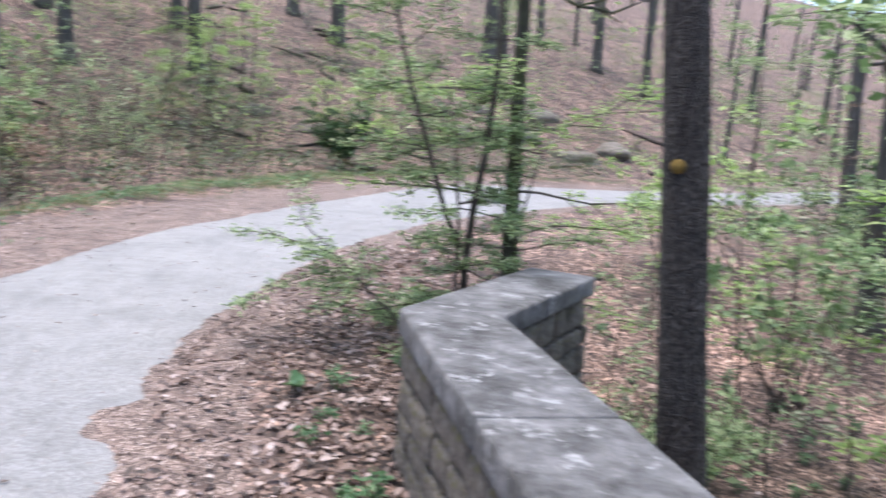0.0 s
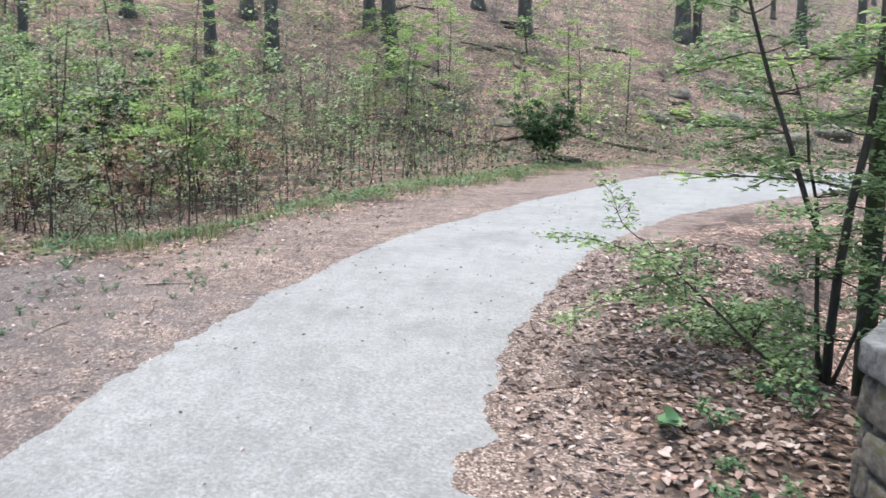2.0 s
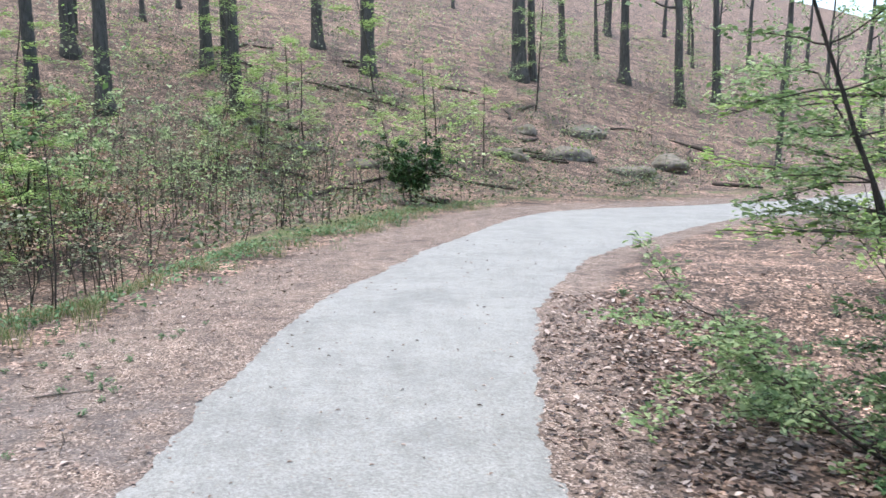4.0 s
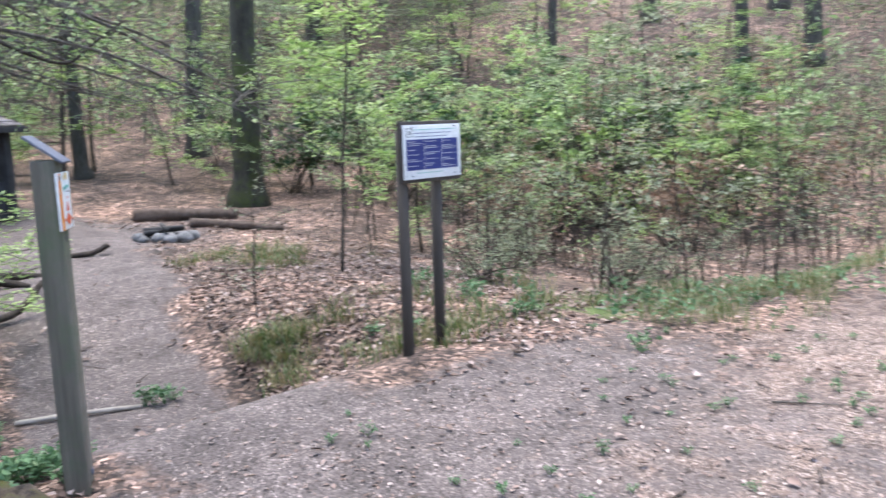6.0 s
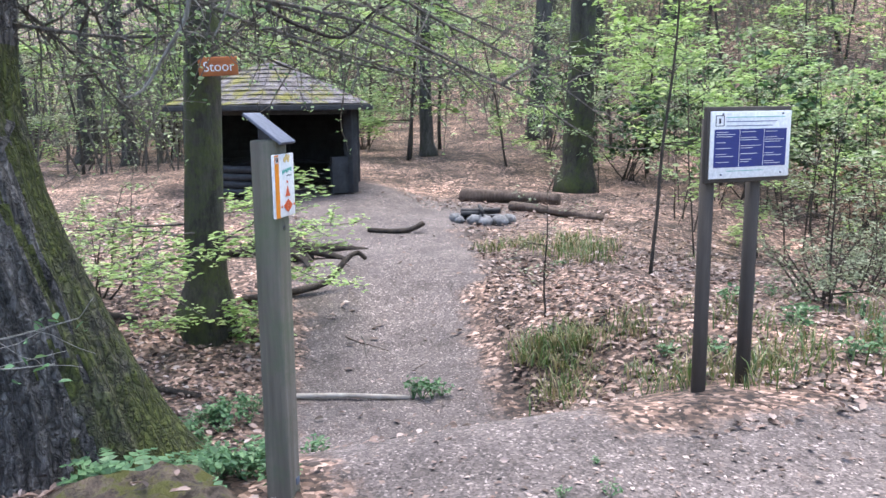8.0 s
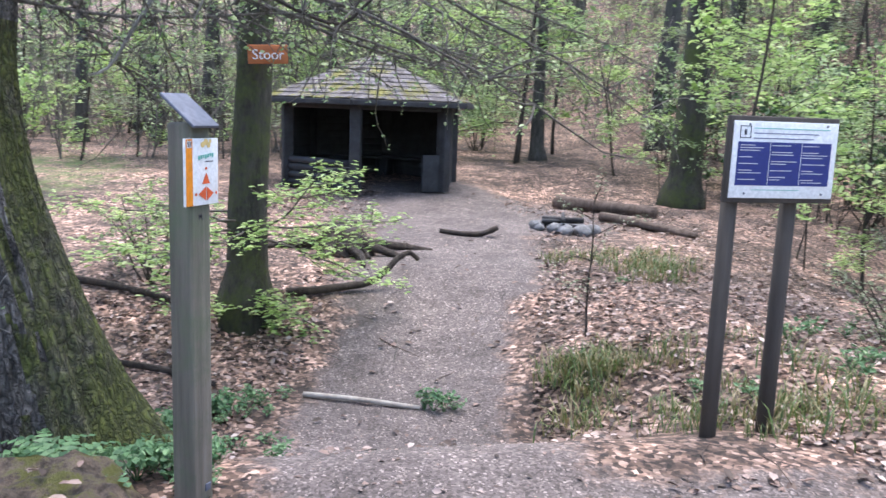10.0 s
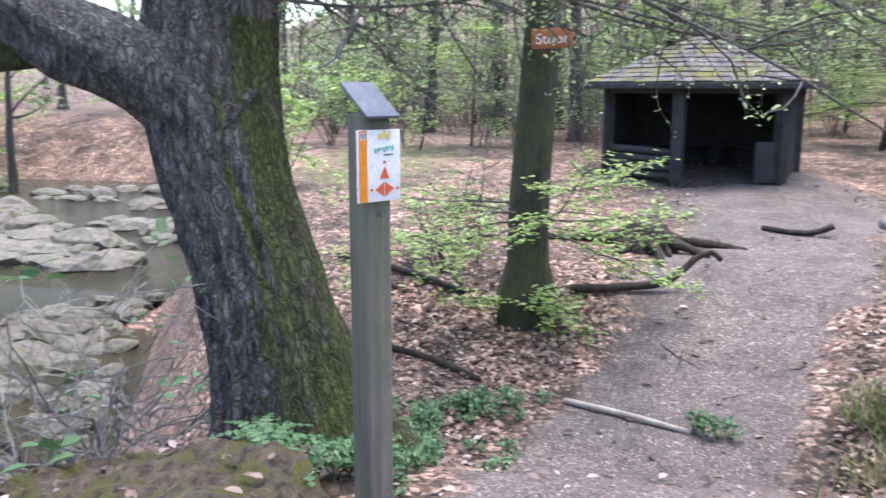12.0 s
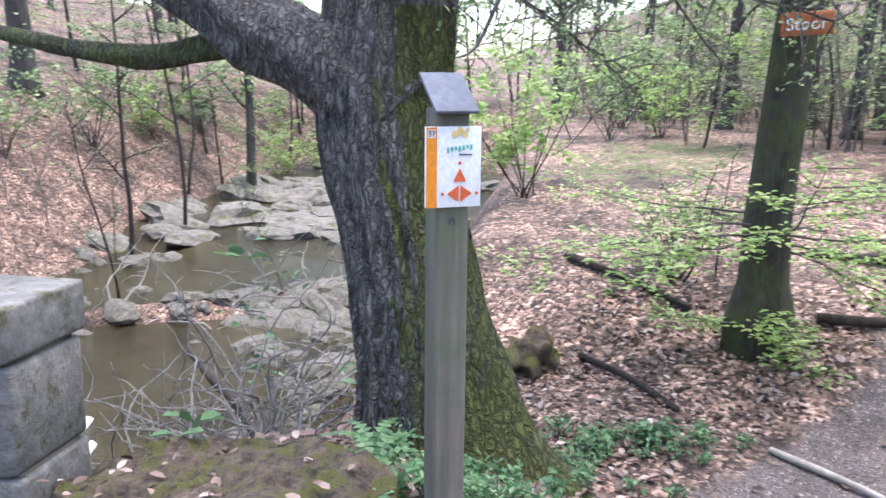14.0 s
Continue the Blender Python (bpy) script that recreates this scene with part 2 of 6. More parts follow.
M_ROOF = surface("mossy_shingle", [(0.3, (0.06, 0.052, 0.05)), (0.5, (0.14, 0.126, 0.13)), (0.7, (0.24, 0.22, 0.235))], 5, 0.95, 0.9, 25, patch=(0.2, 0.19, 0.05), patch_at=(0.47, 0.57), patch_scale=1.9, dist=0.05)
M_BARK = bark("beech_bark", (0.015, 0.014, 0.011), (0.09, 0.084, 0.066), (0.075, 0.095, 0.025), (0.46, 0.6))
M_FARBARK = bark("far_bark", (0.03, 0.027, 0.025), (0.12, 0.112, 0.103), (0.08, 0.095, 0.04), (0.58, 0.76))
M_OAK = bark("oak_bark", (0.014, 0.012, 0.012), (0.3, 0.28, 0.265), (0.08, 0.09, 0.035), (0.6, 0.72), 18, 30)
M_OAKMOSS = bark("oak_moss", (0.018, 0.017, 0.012), (0.2, 0.185, 0.14), (0.11, 0.13, 0.028), (0.38, 0.52), 18, 30)
M_PINE = bark("dark_ridged_bark", (0.025, 0.02, 0.018), (0.13, 0.11, 0.1), scale=18, plates=44)
M_TWIG = bark("twig_bark", (0.07, 0.06, 0.05), (0.24, 0.22, 0.2), scale=20)
M_DARKTWIG = bark("dark_twig_bark", (0.03, 0.024, 0.02), (0.1, 0.08, 0.065), scale=20)
M_PALETWIG = bark("pale_twig_bark", (0.2, 0.19, 0.17), (0.5, 0.48, 0.45), scale=20)
M_DEADWOOD = bark("dead_wood", (0.016, 0.012, 0.01), (0.09, 0.068, 0.054), scale=14)
M_LOG = bark("fallen_log", (0.06, 0.04, 0.032), (0.2, 0.15, 0.12), scale=12)
M_SILL = surface("bleached_wood", [(0.3, (0.3, 0.26, 0.22)), (0.7, (0.5, 0.45, 0.4))], 5, 0.85, 0.3, 30, (0.1, 1, 1))
M_LEAF = leaf_material("spring_leaf", [(0.0, (0.09, 0.16, 0.06)), (0.5, (0.24, 0.35, 0.155)), (1.0, (0.46, 0.55, 0.31))], 0.5)
M_BRIGHT = leaf_material("young_beech_leaf", [(0.0, (0.2, 0.33, 0.09)), (0.6, (0.33, 0.47, 0.16)), (1.0, (0.5, 0.6, 0.29))], 0.5)
M_DEEP = leaf_material("dark_evergreen_leaf", [(0.0, (0.015, 0.04, 0.012)), (0.6, (0.035, 0.09, 0.025)), (1.0, (0.08, 0.17, 0.05))], 0.2, 0.4)
M_OLIVE = leaf_material("understory_leaf", [(0.0, (0.1, 0.13, 0.075)), (0.5, (0.24, 0.28, 0.18)), (1.0, (0.42, 0.46, 0.32))], 0.5)
M_COPPER = leaf_material("withered_leaf", [(0.0, (0.17, 0.1, 0.07)), (0.6, (0.33, 0.21, 0.15)), (1.0, (0.42, 0.32, 0.25))], 0.3)
M_HERB = leaf_material("ground_herb", [(0.0, (0.05, 0.12, 0.05)), (0.5, (0.1, 0.21, 0.09)), (1.0, (0.19, 0.32, 0.15))], 0.3)
M_GRASS = leaf_material("verge_grass", [(0.0, (0.05, 0.09, 0.025)), (0.5, (0.11, 0.17, 0.045)), (0.75, (0.2, 0.18, 0.08)), (1.0, (0.3, 0.24, 0.14))], 0.3)
M_BRUSH = leaf_material("slope_brush", [(0.0, (0.03, 0.045, 0.02)), (0.45, (0.09, 0.125, 0.06)), (0.75, (0.18, 0.24, 0.12)), (1.0, (0.2, 0.13, 0.09))], 0.3)
M_LITTER = leaf_material("fallen_leaf", [(0.0, (0.035, 0.023, 0.018)), (0.35, (0.12, 0.076, 0.06)), (0.65, (0.24, 0.162, 0.135)), (0.88, (0.35, 0.262, 0.23)), (1.0, (0.5, 0.41, 0.38))], 0.12, 0.6)
M_BLUE, M_WHITE = plain("board_blue", (0.012, 0.026, 0.19), 0.4), plain("board_white", (0.88, 0.88, 0.88), 0.4)
M_ORANGE, M_RED = plain("marker_orange", (0.85, 0.28, 0.02), 0.5), plain("arrow_red", (0.75, 0.13, 0.04), 0.5)
M_INK, M_YELLOW, M_TEAL = plain("dark_ink", (0.03, 0.03, 0.05), 0.5), plain("pale_yellow", (0.85, 0.62, 0.25), 0.5), plain("teal_ink", (0.15, 0.5, 0.42), 0.5)
M_SIGN = surface("painted_orange_wood", [(0.3, (0.3, 0.09, 0.03)), (0.7, (0.52, 0.17, 0.06))], 8, 0.8, 0.4, 40, (0.2, 1, 1))
M_METAL = surface("grey_metal_cap", [(0.3, (0.085, 0.095, 0.13)), (0.7, (0.135, 0.15, 0.2))], 5, 0.7, 0.1, 40)
M_FOAM = plain("white_water", (0.75, 0.78, 0.82), 0.5)
M_ASH = surface("sooty_stone", [(0.3, (0.05, 0.05, 0.055)), (0.7, (0.3, 0.3, 0.31))], 5, 0.9, 0.5, 20)


# ---- building helpers ----
class Geo:
    """Vertices and faces that grow into one mesh."""

    def __init__(self):
        self.v, self.f = [], []

    def add(self, vs, fs):
        k = len(self.v)
        self.v.extend(tuple(p) for p in vs)
        self.f.extend(tuple(k + i for i in f) for f in fs)

    def tube(self, pts, rads, seg=8, wobble=0.0, squash=1.0, caps=True):
        """A round limb along points, with closed ends."""
        pts = [Vector(p) for p in pts]
        vs, n = [], len(pts)
        side = None
        for i, p in enumerate(pts):
            d = (pts[min(i + 1, n - 1)] - pts[max(i - 1, 0)]).normalized()
            ref = side if side is not None else (Vector((1, 0, 0)) if abs(d.x) < 0.8 else Vector((0, 1, 0)))
            u = (ref - d * ref.dot(d)).normalized()
            side, w = u, d.cross(u)
            for k in range(seg):
                a = 2 * math.pi * k / seg
                r = rads[i] * (1 + wobble * noise.noise((p + u * math.cos(a) + w * math.sin(a)) * 2.3))
                vs.append(p + u * (r * math.cos(a)) + w * (r * squash * math.sin(a)))
        fs = [(i * seg + k, i * seg + (k + 1) % seg, (i + 1) * seg + (k + 1) % seg, (i + 1) * seg + k) for i in range(n - 1) for k in range(seg)]
        if caps:
            fs += [tuple(range(seg))[::-1], tuple((n - 1) * seg + k for k in range(seg))]
        self.add(vs, fs)

    def box(self, m, sx, sy, sz, bevel=0.0):
        """A box of that size about the pose m, with chamfered edges."""
        bm = bmesh.new()
        bmesh.ops.create_cube(bm, size=1)
        bmesh.ops.scale(bm, vec=(sx, sy, sz), verts=bm.verts)
        if bevel:
            bmesh.ops.bevel(bm, geom=bm.edges[:], offset=bevel, segments=2, profile=0.6, affect="EDGES")
        bm.verts.index_update()
        self.add([m @ v.co for v in bm.verts], [tuple(v.index for v in f.verts) for f in bm.faces])
        bm.free()

    def lump(self, m, sx, sy, sz, rough=0.25, level=2, freq=1.4, flat=0.0):
        """An uneven stone."""
        bm = bmesh.new()
        bmesh.ops.create_icosphere(bm, subdivisions=level, radius=1)
        off = Vector((random.uniform(-50, 50), random.uniform(-50, 50), 0))
        for v in bm.verts:
            k = 1 + rough * (noise.noise(v.co * freq + off) + 0.4 * noise.noise(v.co * freq * 3 + off))
            v.co = Vector((v.co.x * sx * k, v.co.y * sy * k, max(v.co.z * k, -1 + flat) * sz))
        bm.verts.index_update()
        self.add([m @ v.co for v in bm.verts], [tuple(v.index for v in f.verts) for f in bm.faces])
        bm.free()

    def leaves(self, points, size, rng, flat=0.6, spread=0.35, width=0.55, curl=0.12, simple=False):
        """Small folded leaves at the points; flat is how level they lie."""
        n = len(points)
        if not n:
            return
        pts = np.asarray(points, float)
        nz = rng.normal(0, 1, (n, 3)) * (1 - flat)
        nz[:, 2] += 1
        nz /= np.linalg.norm(nz, axis=1, keepdims=True)
        a = rng.uniform(0, 2 * np.pi, n)
        t = np.stack([np.cos(a), np.sin(a), np.zeros(n)], 1)
        t -= nz * (t * nz).sum(1, keepdims=True)
        t /= np.linalg.norm(t, axis=1, keepdims=True)
        b = np.cross(nz, t)
        s = (size * rng.uniform(1 - spread, 1 + spread, n))[:, None]
        w, c = s * width * 0.5, s * curl
        if simple:
            k = len(self.v)
            self.v.extend(map(tuple, np.stack([pts, pts + t * s * 0.5 + b * w * 1.1 + nz * c, pts + t * s, pts + t * s * 0.5 - b * w * 1.1 + nz * c], 1).reshape(-1, 3)))
            for i in range(n):
                j = k + 4 * i
                self.f.append((j, j + 1, j + 2))
                self.f.append((j, j + 2, j + 3))
            return
        rows = [pts, pts + t * s * 0.35 + b * w + nz * c, pts + t * s * 0.72 + b * w * 0.8 + nz * c, pts + t * s,
                pts + t * s * 0.72 - b * w * 0.8 + nz * c, pts + t * s * 0.35 - b * w + nz * c]
        k = len(self.v)
        self.v.extend(map(tuple, np.stack(rows, 1).reshape(-1, 3)))
        for i in range(n):
            j = k + 6 * i
            self.f.append((j, j + 1, j + 2, j + 3))
            self.f.append((j, j + 3, j + 4, j + 5))

    def mesh(self, name, material, smooth=True):
        me = bpy.data.meshes.new(name)
        me.from_pydata(self.v, [], self.f)
        me.materials.append(material)
        if smooth:
            me.shade_smooth()
        me.update()
        return me


def part(name, geo, material, parent, label="", smooth=True):
    ob = new(name, geo.mesh(name, material, smooth))
    ob.parent = parent
    return tagged(ob, label)


def thing(name, m, label, category, group=""):
    ob = new(name)
    ob.empty_display_size = 0.1
    ob.matrix_basis = m
    return tagged(ob, label, category, group)


def single(name, geo, material, label="", category="", group="", kind="", smooth=True, m=None):
    ob = new(name, geo.mesh(name, material, smooth))
    if m is not None:
        ob.matrix_basis = m
    return tagged(ob, label, category, group, kind)


def spline(pts, step):
    """Points along a smooth line through pts."""
    out = []
    P = [Vector(p) for p in pts]
    P = [P[0] * 2 - P[1]] + P + [P[-1] * 2 - P[-2]]
    for i in range(1, len(P) - 2):
        n = max(2, int((P[i + 1] - P[i]).length / step))
        for k in range(n):
            t = k / n
            out.append(0.5 * (2 * P[i] + (P[i + 1] - P[i - 1]) * t + (2 * P[i - 1] - 5 * P[i] + 4 * P[i + 1] - P[i + 2]) * t * t + (3 * P[i] - P[i - 1] - 3 * P[i + 1] + P[i + 2]) * t ** 3))
    out.append(P[-2])
    return out


def wander(start, way, length, steps, bend, rng, lift=0.0):
    """A crooked line for a branch."""
    p, d = Vector(start), Vector(way).normalized()
    pts = [p.copy()]
    for _ in range(steps):
        d = (d + Vector(rng.normal(0, bend, 3)) + Vector((0, 0, lift))).normalized()
        p = p + d * (length / steps)
        pts.append(p.copy())
    return pts


def taper(r0, r1, n):
    return [r0 + (r1 - r0) * i / (n - 1) for i in range(n)]


def sst(v, a, b):
    u = min(1.0, max(0.0, (v - a) / (b - a)))
    return u * u * (3 - 2 * u)


def stream_y(x):
    return -2.6 + (0.5 * (x + 6) if x < -6 else 0.0)


def height(x, y):
    h = 0.0
    # the clearing dips behind the log sill and rises gently far off
    dip = sst(x, -5.0, -6.6) * sst(x, -10.5, -7.6)
    h -= 0.5 * dip * sst(y, 6.2, 4.4)
    h += 0.05 * min(8.0, max(0.0, -10.5 - x)) * (1 - 0.85 * sst(y, 5.9, 7.2) * sst(x, -18, -15)) + 0.01 * min(14.0, max(0.0, -18 - x))
    # ditch along the verge of the path
    h -= 0.5 * sst(x, -3.6, -5.2) * sst(y, 6.5, 11) * (1 - sst(y - 0.5 * x, 16, 22)) * sst(x, -13, -9)
    # leafy mound beside the information board
    h += 0.16 * math.exp(-((x + 7.3) ** 2 / 0.8 + (y - 5.2) ** 2 / 0.5))
    # hillside
    d = -0.6 * x + 0.8 * y - 23.0
    if d > -30:
        h += 0.36 * (d + math.sqrt(d * d + 5)) / 2
    # low ground east of the bridge
    h -= 1.2 * sst(x, 2.5, 3.6) * sst(y, 12, 5)
    # stream bed and its far bank
    s = y - stream_y(x)
    deck = 1 - sst(abs(x + 0.6), 2.9, 3.3)
    w = 3.0 + 0.05 * max(0.0, -x - 6)
    if s < 0:
        w += 1.6 * sst(x, -5, -9)
    far = 4.5 * sst(x, -7, -11) if s < 0 else 0.0
    c = (1 - sst(abs(s), w - 1.4, w + 0.9 + far)) * (1 - deck) * sst(x, -34, -27)
    h = h * (1 - c) - 2.4 * c
    if -15 < x < -8:
        u = min(1.0, max(0.0, ((x + 9.8) * -3.4 + (y + 7.2) * 2.6) / 18.3))
        h += 0.62 * c * math.exp(-((x + 9.8 + 3.4 * u) ** 2 + (y + 7.2 - 2.6 * u) ** 2) / (0.3 + 0.7 * u))
    if s < -w:
        h += 0.26 * min(30.0, max(0.0, -s - w - 0.8)) * (1 - deck)
    return h


# ---- ground, path and water ----
LEFT_EDGE = [(-1.5, -40, 0), (-1.5, -20, 0), (-1.5, -9, 0), (-1.48, -4, 0), (-1.45, -1, 0), (-1.42, 0.8, 0), (-1.5, 2.2, 0), (-1.66, 3.4, 0), (-1.7, 6, 0), (-1.52, 9.2, 0), (-0.95, 11.8, 0), (0.1, 16, 0), (2.9, 23.4, 0), (9.0, 27.6, 0), (17, 35, 0), (40, 62, 0)]
RIGHT_EDGE = [(0.98, -40, 0), (0.98, -20, 0), (0.98, -9, 0), (0.98, -4, 0), (0.98, -1, 0), (0.98, 0.8, 0), (0.84, 2.2, 0), (0.5, 3.7, 0), (0.58, 6, 0), (0.88, 8.5, 0), (1.42, 10.9, 0), (2.8, 14.4, 0), (7.2, 21.3, 0), (11.4, 24.6, 0), (19.6, 32.8, 0), (43, 59, 0)]


def pair_up():
    """The two edges, cut at matching places along the path."""
    lo, hi = [], []
    for k in range(len(LEFT_EDGE) - 1):
        m = max(3, int((Vector(LEFT_EDGE[k + 1]) - Vector(LEFT_EDGE[k])).length / 0.05))
        m = min(m, 130)
        for i in range(m):
            lo.append(k + i / m), hi.append(k + i / m)
    L = spline_at(LEFT_EDGE, lo)
    R = spline_at(RIGHT_EDGE, hi)
    return L, R


def spline_at(pts, us):
    P = [Vector(p) for p in pts]
    P = [P[0] * 2 - P[1]] + P + [P[-1] * 2 - P[-2]]
    out = []
    for u in us:
        i, t = int(u) + 1, u - int(u)
        out.append(0.5 * (2 * P[i] + (P[i + 1] - P[i - 1]) * t + (2 * P[i - 1] - 5 * P[i] + 4 * P[i + 1] - P[i + 2]) * t * t + (3 * P[i] - P[i - 1] - 3 * P[i + 1] + P[i + 2]) * t ** 3))
    return out


PATH_L, PATH_R = pair_up()
MIDS = np.array([tuple((a + b) / 2)[:2] for a, b in zip(PATH_L, PATH_R)])
HALF = np.array([(a - b).length / 2 for a, b in zip(PATH_L, PATH_R)])


def off_path(x, y):
    """Metres from the edge of the asphalt, below zero on it."""
    d = np.hypot(MIDS[:, 0] - x, MIDS[:, 1] - y)
    k = int(d.argmin())
    return float(d[k] - HALF[k])


TRAIL = [(-3.2, 3.6), (-5.0, 3.4), (-6.6, 3.5), (-8.4, 4.0), (-10.4, 4.7), (-12.8, 5.2), (-15.4, 5.4)]


def off_trail(x, y):
    best = 99.0
    for (ax, ay), (bx, by) in zip(TRAIL, TRAIL[1:]):
        t = min(1, max(0, ((x - ax) * (bx - ax) + (y - ay) * (by - ay)) / ((bx - ax) ** 2 + (by - ay) ** 2)))
        best = min(best, math.hypot(x - ax - t * (bx - ax), y - ay - t * (by - ay)))
    return best


def axis(lo, hi, fine_lo, fine_hi, step, grow=1.12):
    out, v, s = [fine_lo], fine_lo, step
    while v < fine_hi:
        v += step
        out.append(v)
    while v < hi:
        s *= grow
        v += s
        out.append(v)
    v, s, low = fine_lo, step, []
    while v > lo:
        s *= grow
        v -= s
        low.append(v)
    return low[::-1] + out


def floor_z(x, y):
    """The ground with its small unevenness."""
    e = off_path(x, y) if -6 < x < 45 else 9
    k = sst(e, -0.2, 0.9)
    return height(x, y) + k * (0.05 * noise.noise((x * 0.7, y * 0.7, 0)) + 0.025 * noise.noise((x * 2.4, y * 2.4, 3)))


def build_ground():
    xs, ys = axis(-400, 400, -21, 5, 0.16), axis(-400, 400, -10, 15, 0.16)
    g, cover = Geo(), []
    for y in ys:
        for x in xs:
            g.v.append((x, y, floor_z(x, y)))
            e = off_path(x, y) if -30 < x < 50 else 30
            tr = off_trail(x, y)
            soil = max(sst(tr, 1.7 if x < -9 else 1.15, 0.35), sst(math.hypot(x + 13.5, y - 5.6), 3.4, 1.0) * 0.9)
            west = x < MIDS[int(np.hypot(MIDS[:, 0] - x, MIDS[:, 1] - y).argmin()), 0] if e < 8 else False
            verge = sst(e, 2.6, 1.2) if west else sst(e, 1.0, 0.3)
            if west and y < 6.8:
                soil = max(soil, sst(e, 3.5, 2.7) * sst(y, 8.5, 5.0) * 0.78)
            green = 0.42 * sst(e, 2.4, 3.2) * sst(e, 5.0, 3.6) if west and y > 6.5 else 0.0
            green = max(green, 0.36 * sst(math.hypot((x + 17) / 5.0, (y + 1.2) / 2.6), 1.1, 0.4))
            cover.append((soil * 0.75, verge * 0.72 * (1 - 0.6 * soil), green, 1))
    n = len(xs)
    for j in range(len(ys) - 1):
        for i in range(n - 1):
            g.f.append((j * n + i, j * n + i + 1, (j + 1) * n + i + 1, (j + 1) * n + i))
    ob = single("ground", g, M_GROUND, "woodland floor of brown leaf litter and trodden soil", "ground", kind="structure")
    layer = ob.data.color_attributes.new("cover", "FLOAT_COLOR", "POINT")
    layer.data.foreach_set("color", np.array(cover, dtype=np.float32).ravel())
    return ob


def build_path():
    g, across = Geo(), 24
    for a, b in zip(PATH_L, PATH_R):
        jl = 0.05 * noise.noise((a.x * 2, a.y * 1.6, 1)) + 0.06 * noise.noise((a.x * 5, a.y * 5, 2)) + 0.03 * noise.noise((a.x * 17, a.y * 17, 4))
        jr = 0.06 * noise.noise((b.x * 2, b.y * 1.6, 5)) + 0.08 * noise.noise((b.x * 5, b.y * 5, 6)) + 0.04 * noise.noise((b.x * 17, b.y * 17, 8))
        jr += -0.26 * math.exp(-((b.y - 2.45) / 0.27) ** 4) - 0.12 * math.exp(-((b.y - 8.9) / 0.3) ** 2)
        d = (b - a).normalized()
        p, q = a - d * jl, b + d * jr
        for k in range(across + 1):
            t = k / across
            c = p + (q - p) * t
            crown = 0.018 * min(1, 6 * min(t, 1 - t)) - 0.004
            g.v.append((c.x, c.y, height(c.x, c.y) + 0.006 + crown))
    m = across + 1
    for i in range(len(PATH_L) - 1):
        for k in range(across):
            g.f.append((i * m + k, i * m + k + 1, (i + 1) * m + k + 1, (i + 1) * m + k))
    return single("path", g, M_ASPHALT, "pale worn asphalt footpath with ragged edges curving through woods", "path", kind="structure")


build_ground()
build_path()

water = Geo()
for i in range(38):
    x = 2.2 - i * 0.9
    for s in (-1, 1):
        water.v.append((x, stream_y(x) - 1 + s * 6.8, -1.98 - 0.02 * noise.noise((x, s, 0)) + (0.28 if x < -13 else 0.0) * sst(x, -13, -13.8)))
for i in range(37):
    water.f.append((2 * i, 2 * i + 1, 2 * i + 3, 2 * i + 2))
single("water", water, M_WATER, "dark shallow stream water between rocks", "water", kind="structure")


# ---- stone walls of the bridge ----
def wall_run(parent, a, b, width, z0, z1, cap, rng, joints, cap_mat, stone_mat, rise=(0.13, 0.21), run=(0.18, 0.42), soft=0.2):
    """One straight length of rubble wall with cap slabs; a to b is the edge on the path side, the wall lies to its right."""
    a, b = Vector(a), Vector(b)
    L, d = (b - a).length, (b - a).normalized()
    nrm = Vector((d.y, -d.x))
    yaw = math.atan2(d.y, d.x)
    core = Geo()
    mid = a + d * (L / 2) + nrm * (width / 2)
    core.box(Matrix.Translation((mid.x, mid.y, (z0 + z1 - cap) / 2)) @ Matrix.Rotation(yaw, 4, "Z"), L - 0.06, width - 0.13, z1 - cap - z0)
    part("wall_core", core, M_MORTAR, parent)
    meshes = []
    for k in range(8):
        g = Geo()
        g.box(Matrix.Identity(4), 1, 1, 1, soft)
        g.v = [tuple(Vector(v) + 0.75 * soft * Vector((noise.noise(Vector(v) * 2.1 + Vector((k * 9, 0, 0))), noise.noise(Vector(v) * 2.1 + Vector((0, k * 9, 4))), noise.noise(Vector(v) * 2.1 + Vector((0, 7, k * 9)))))) for v in g.v]
        meshes.append(g.mesh("stone", stone_mat))
    z = z1 - cap - 0.01
    row = 0
    while z > max(z0, z1 - 1.5):
        h = rng.uniform(*rise)
        for side in ((0, 1) if soft > 0.1 else (0,)):
            u = -0.02 - rng.uniform(0, 0.2)
            while u < L:
                w = rng.uniform(*run)
                u0, u1 = max(u, 0.0), min(u + w, L)
                if u1 - u0 > 0.06:
                    c = a + d * ((u0 + u1) / 2) + nrm * ((width / 2 if soft < 0.1 else 0.07 if side == 0 else width - 0.07) + rng.uniform(-0.012, 0.012))
                    st = new("stone", meshes[int(rng.integers(8))])
                    st.parent = parent
                    st.matrix_basis = Matrix.Translation((c.x, c.y, z - h / 2)) @ Matrix.Rotation(yaw, 4, "Z") @ Matrix.Diagonal((u1 - u0 - 0.016, 0.12 if soft > 0.1 else width - 0.02, h - 0.016, 1))
                u += w
        z -= h
        row += 1
    cuts = [0.0] + list(joints) + [L]
    for u0, u1 in zip(cuts, cuts[1:]):
        g = Geo()
        c = a + d * ((u0 + u1) / 2) + nrm * (width / 2)
        g.box(Matrix.Translation((c.x, c.y, z1 - cap / 2)) @ Matrix.Rotation(yaw, 4, "Z"), u1 - u0 - 0.008, width + 0.03, cap, 0.018)
        part("cap_stone", g, cap_mat, parent, "grey lichen-spotted cap slab")


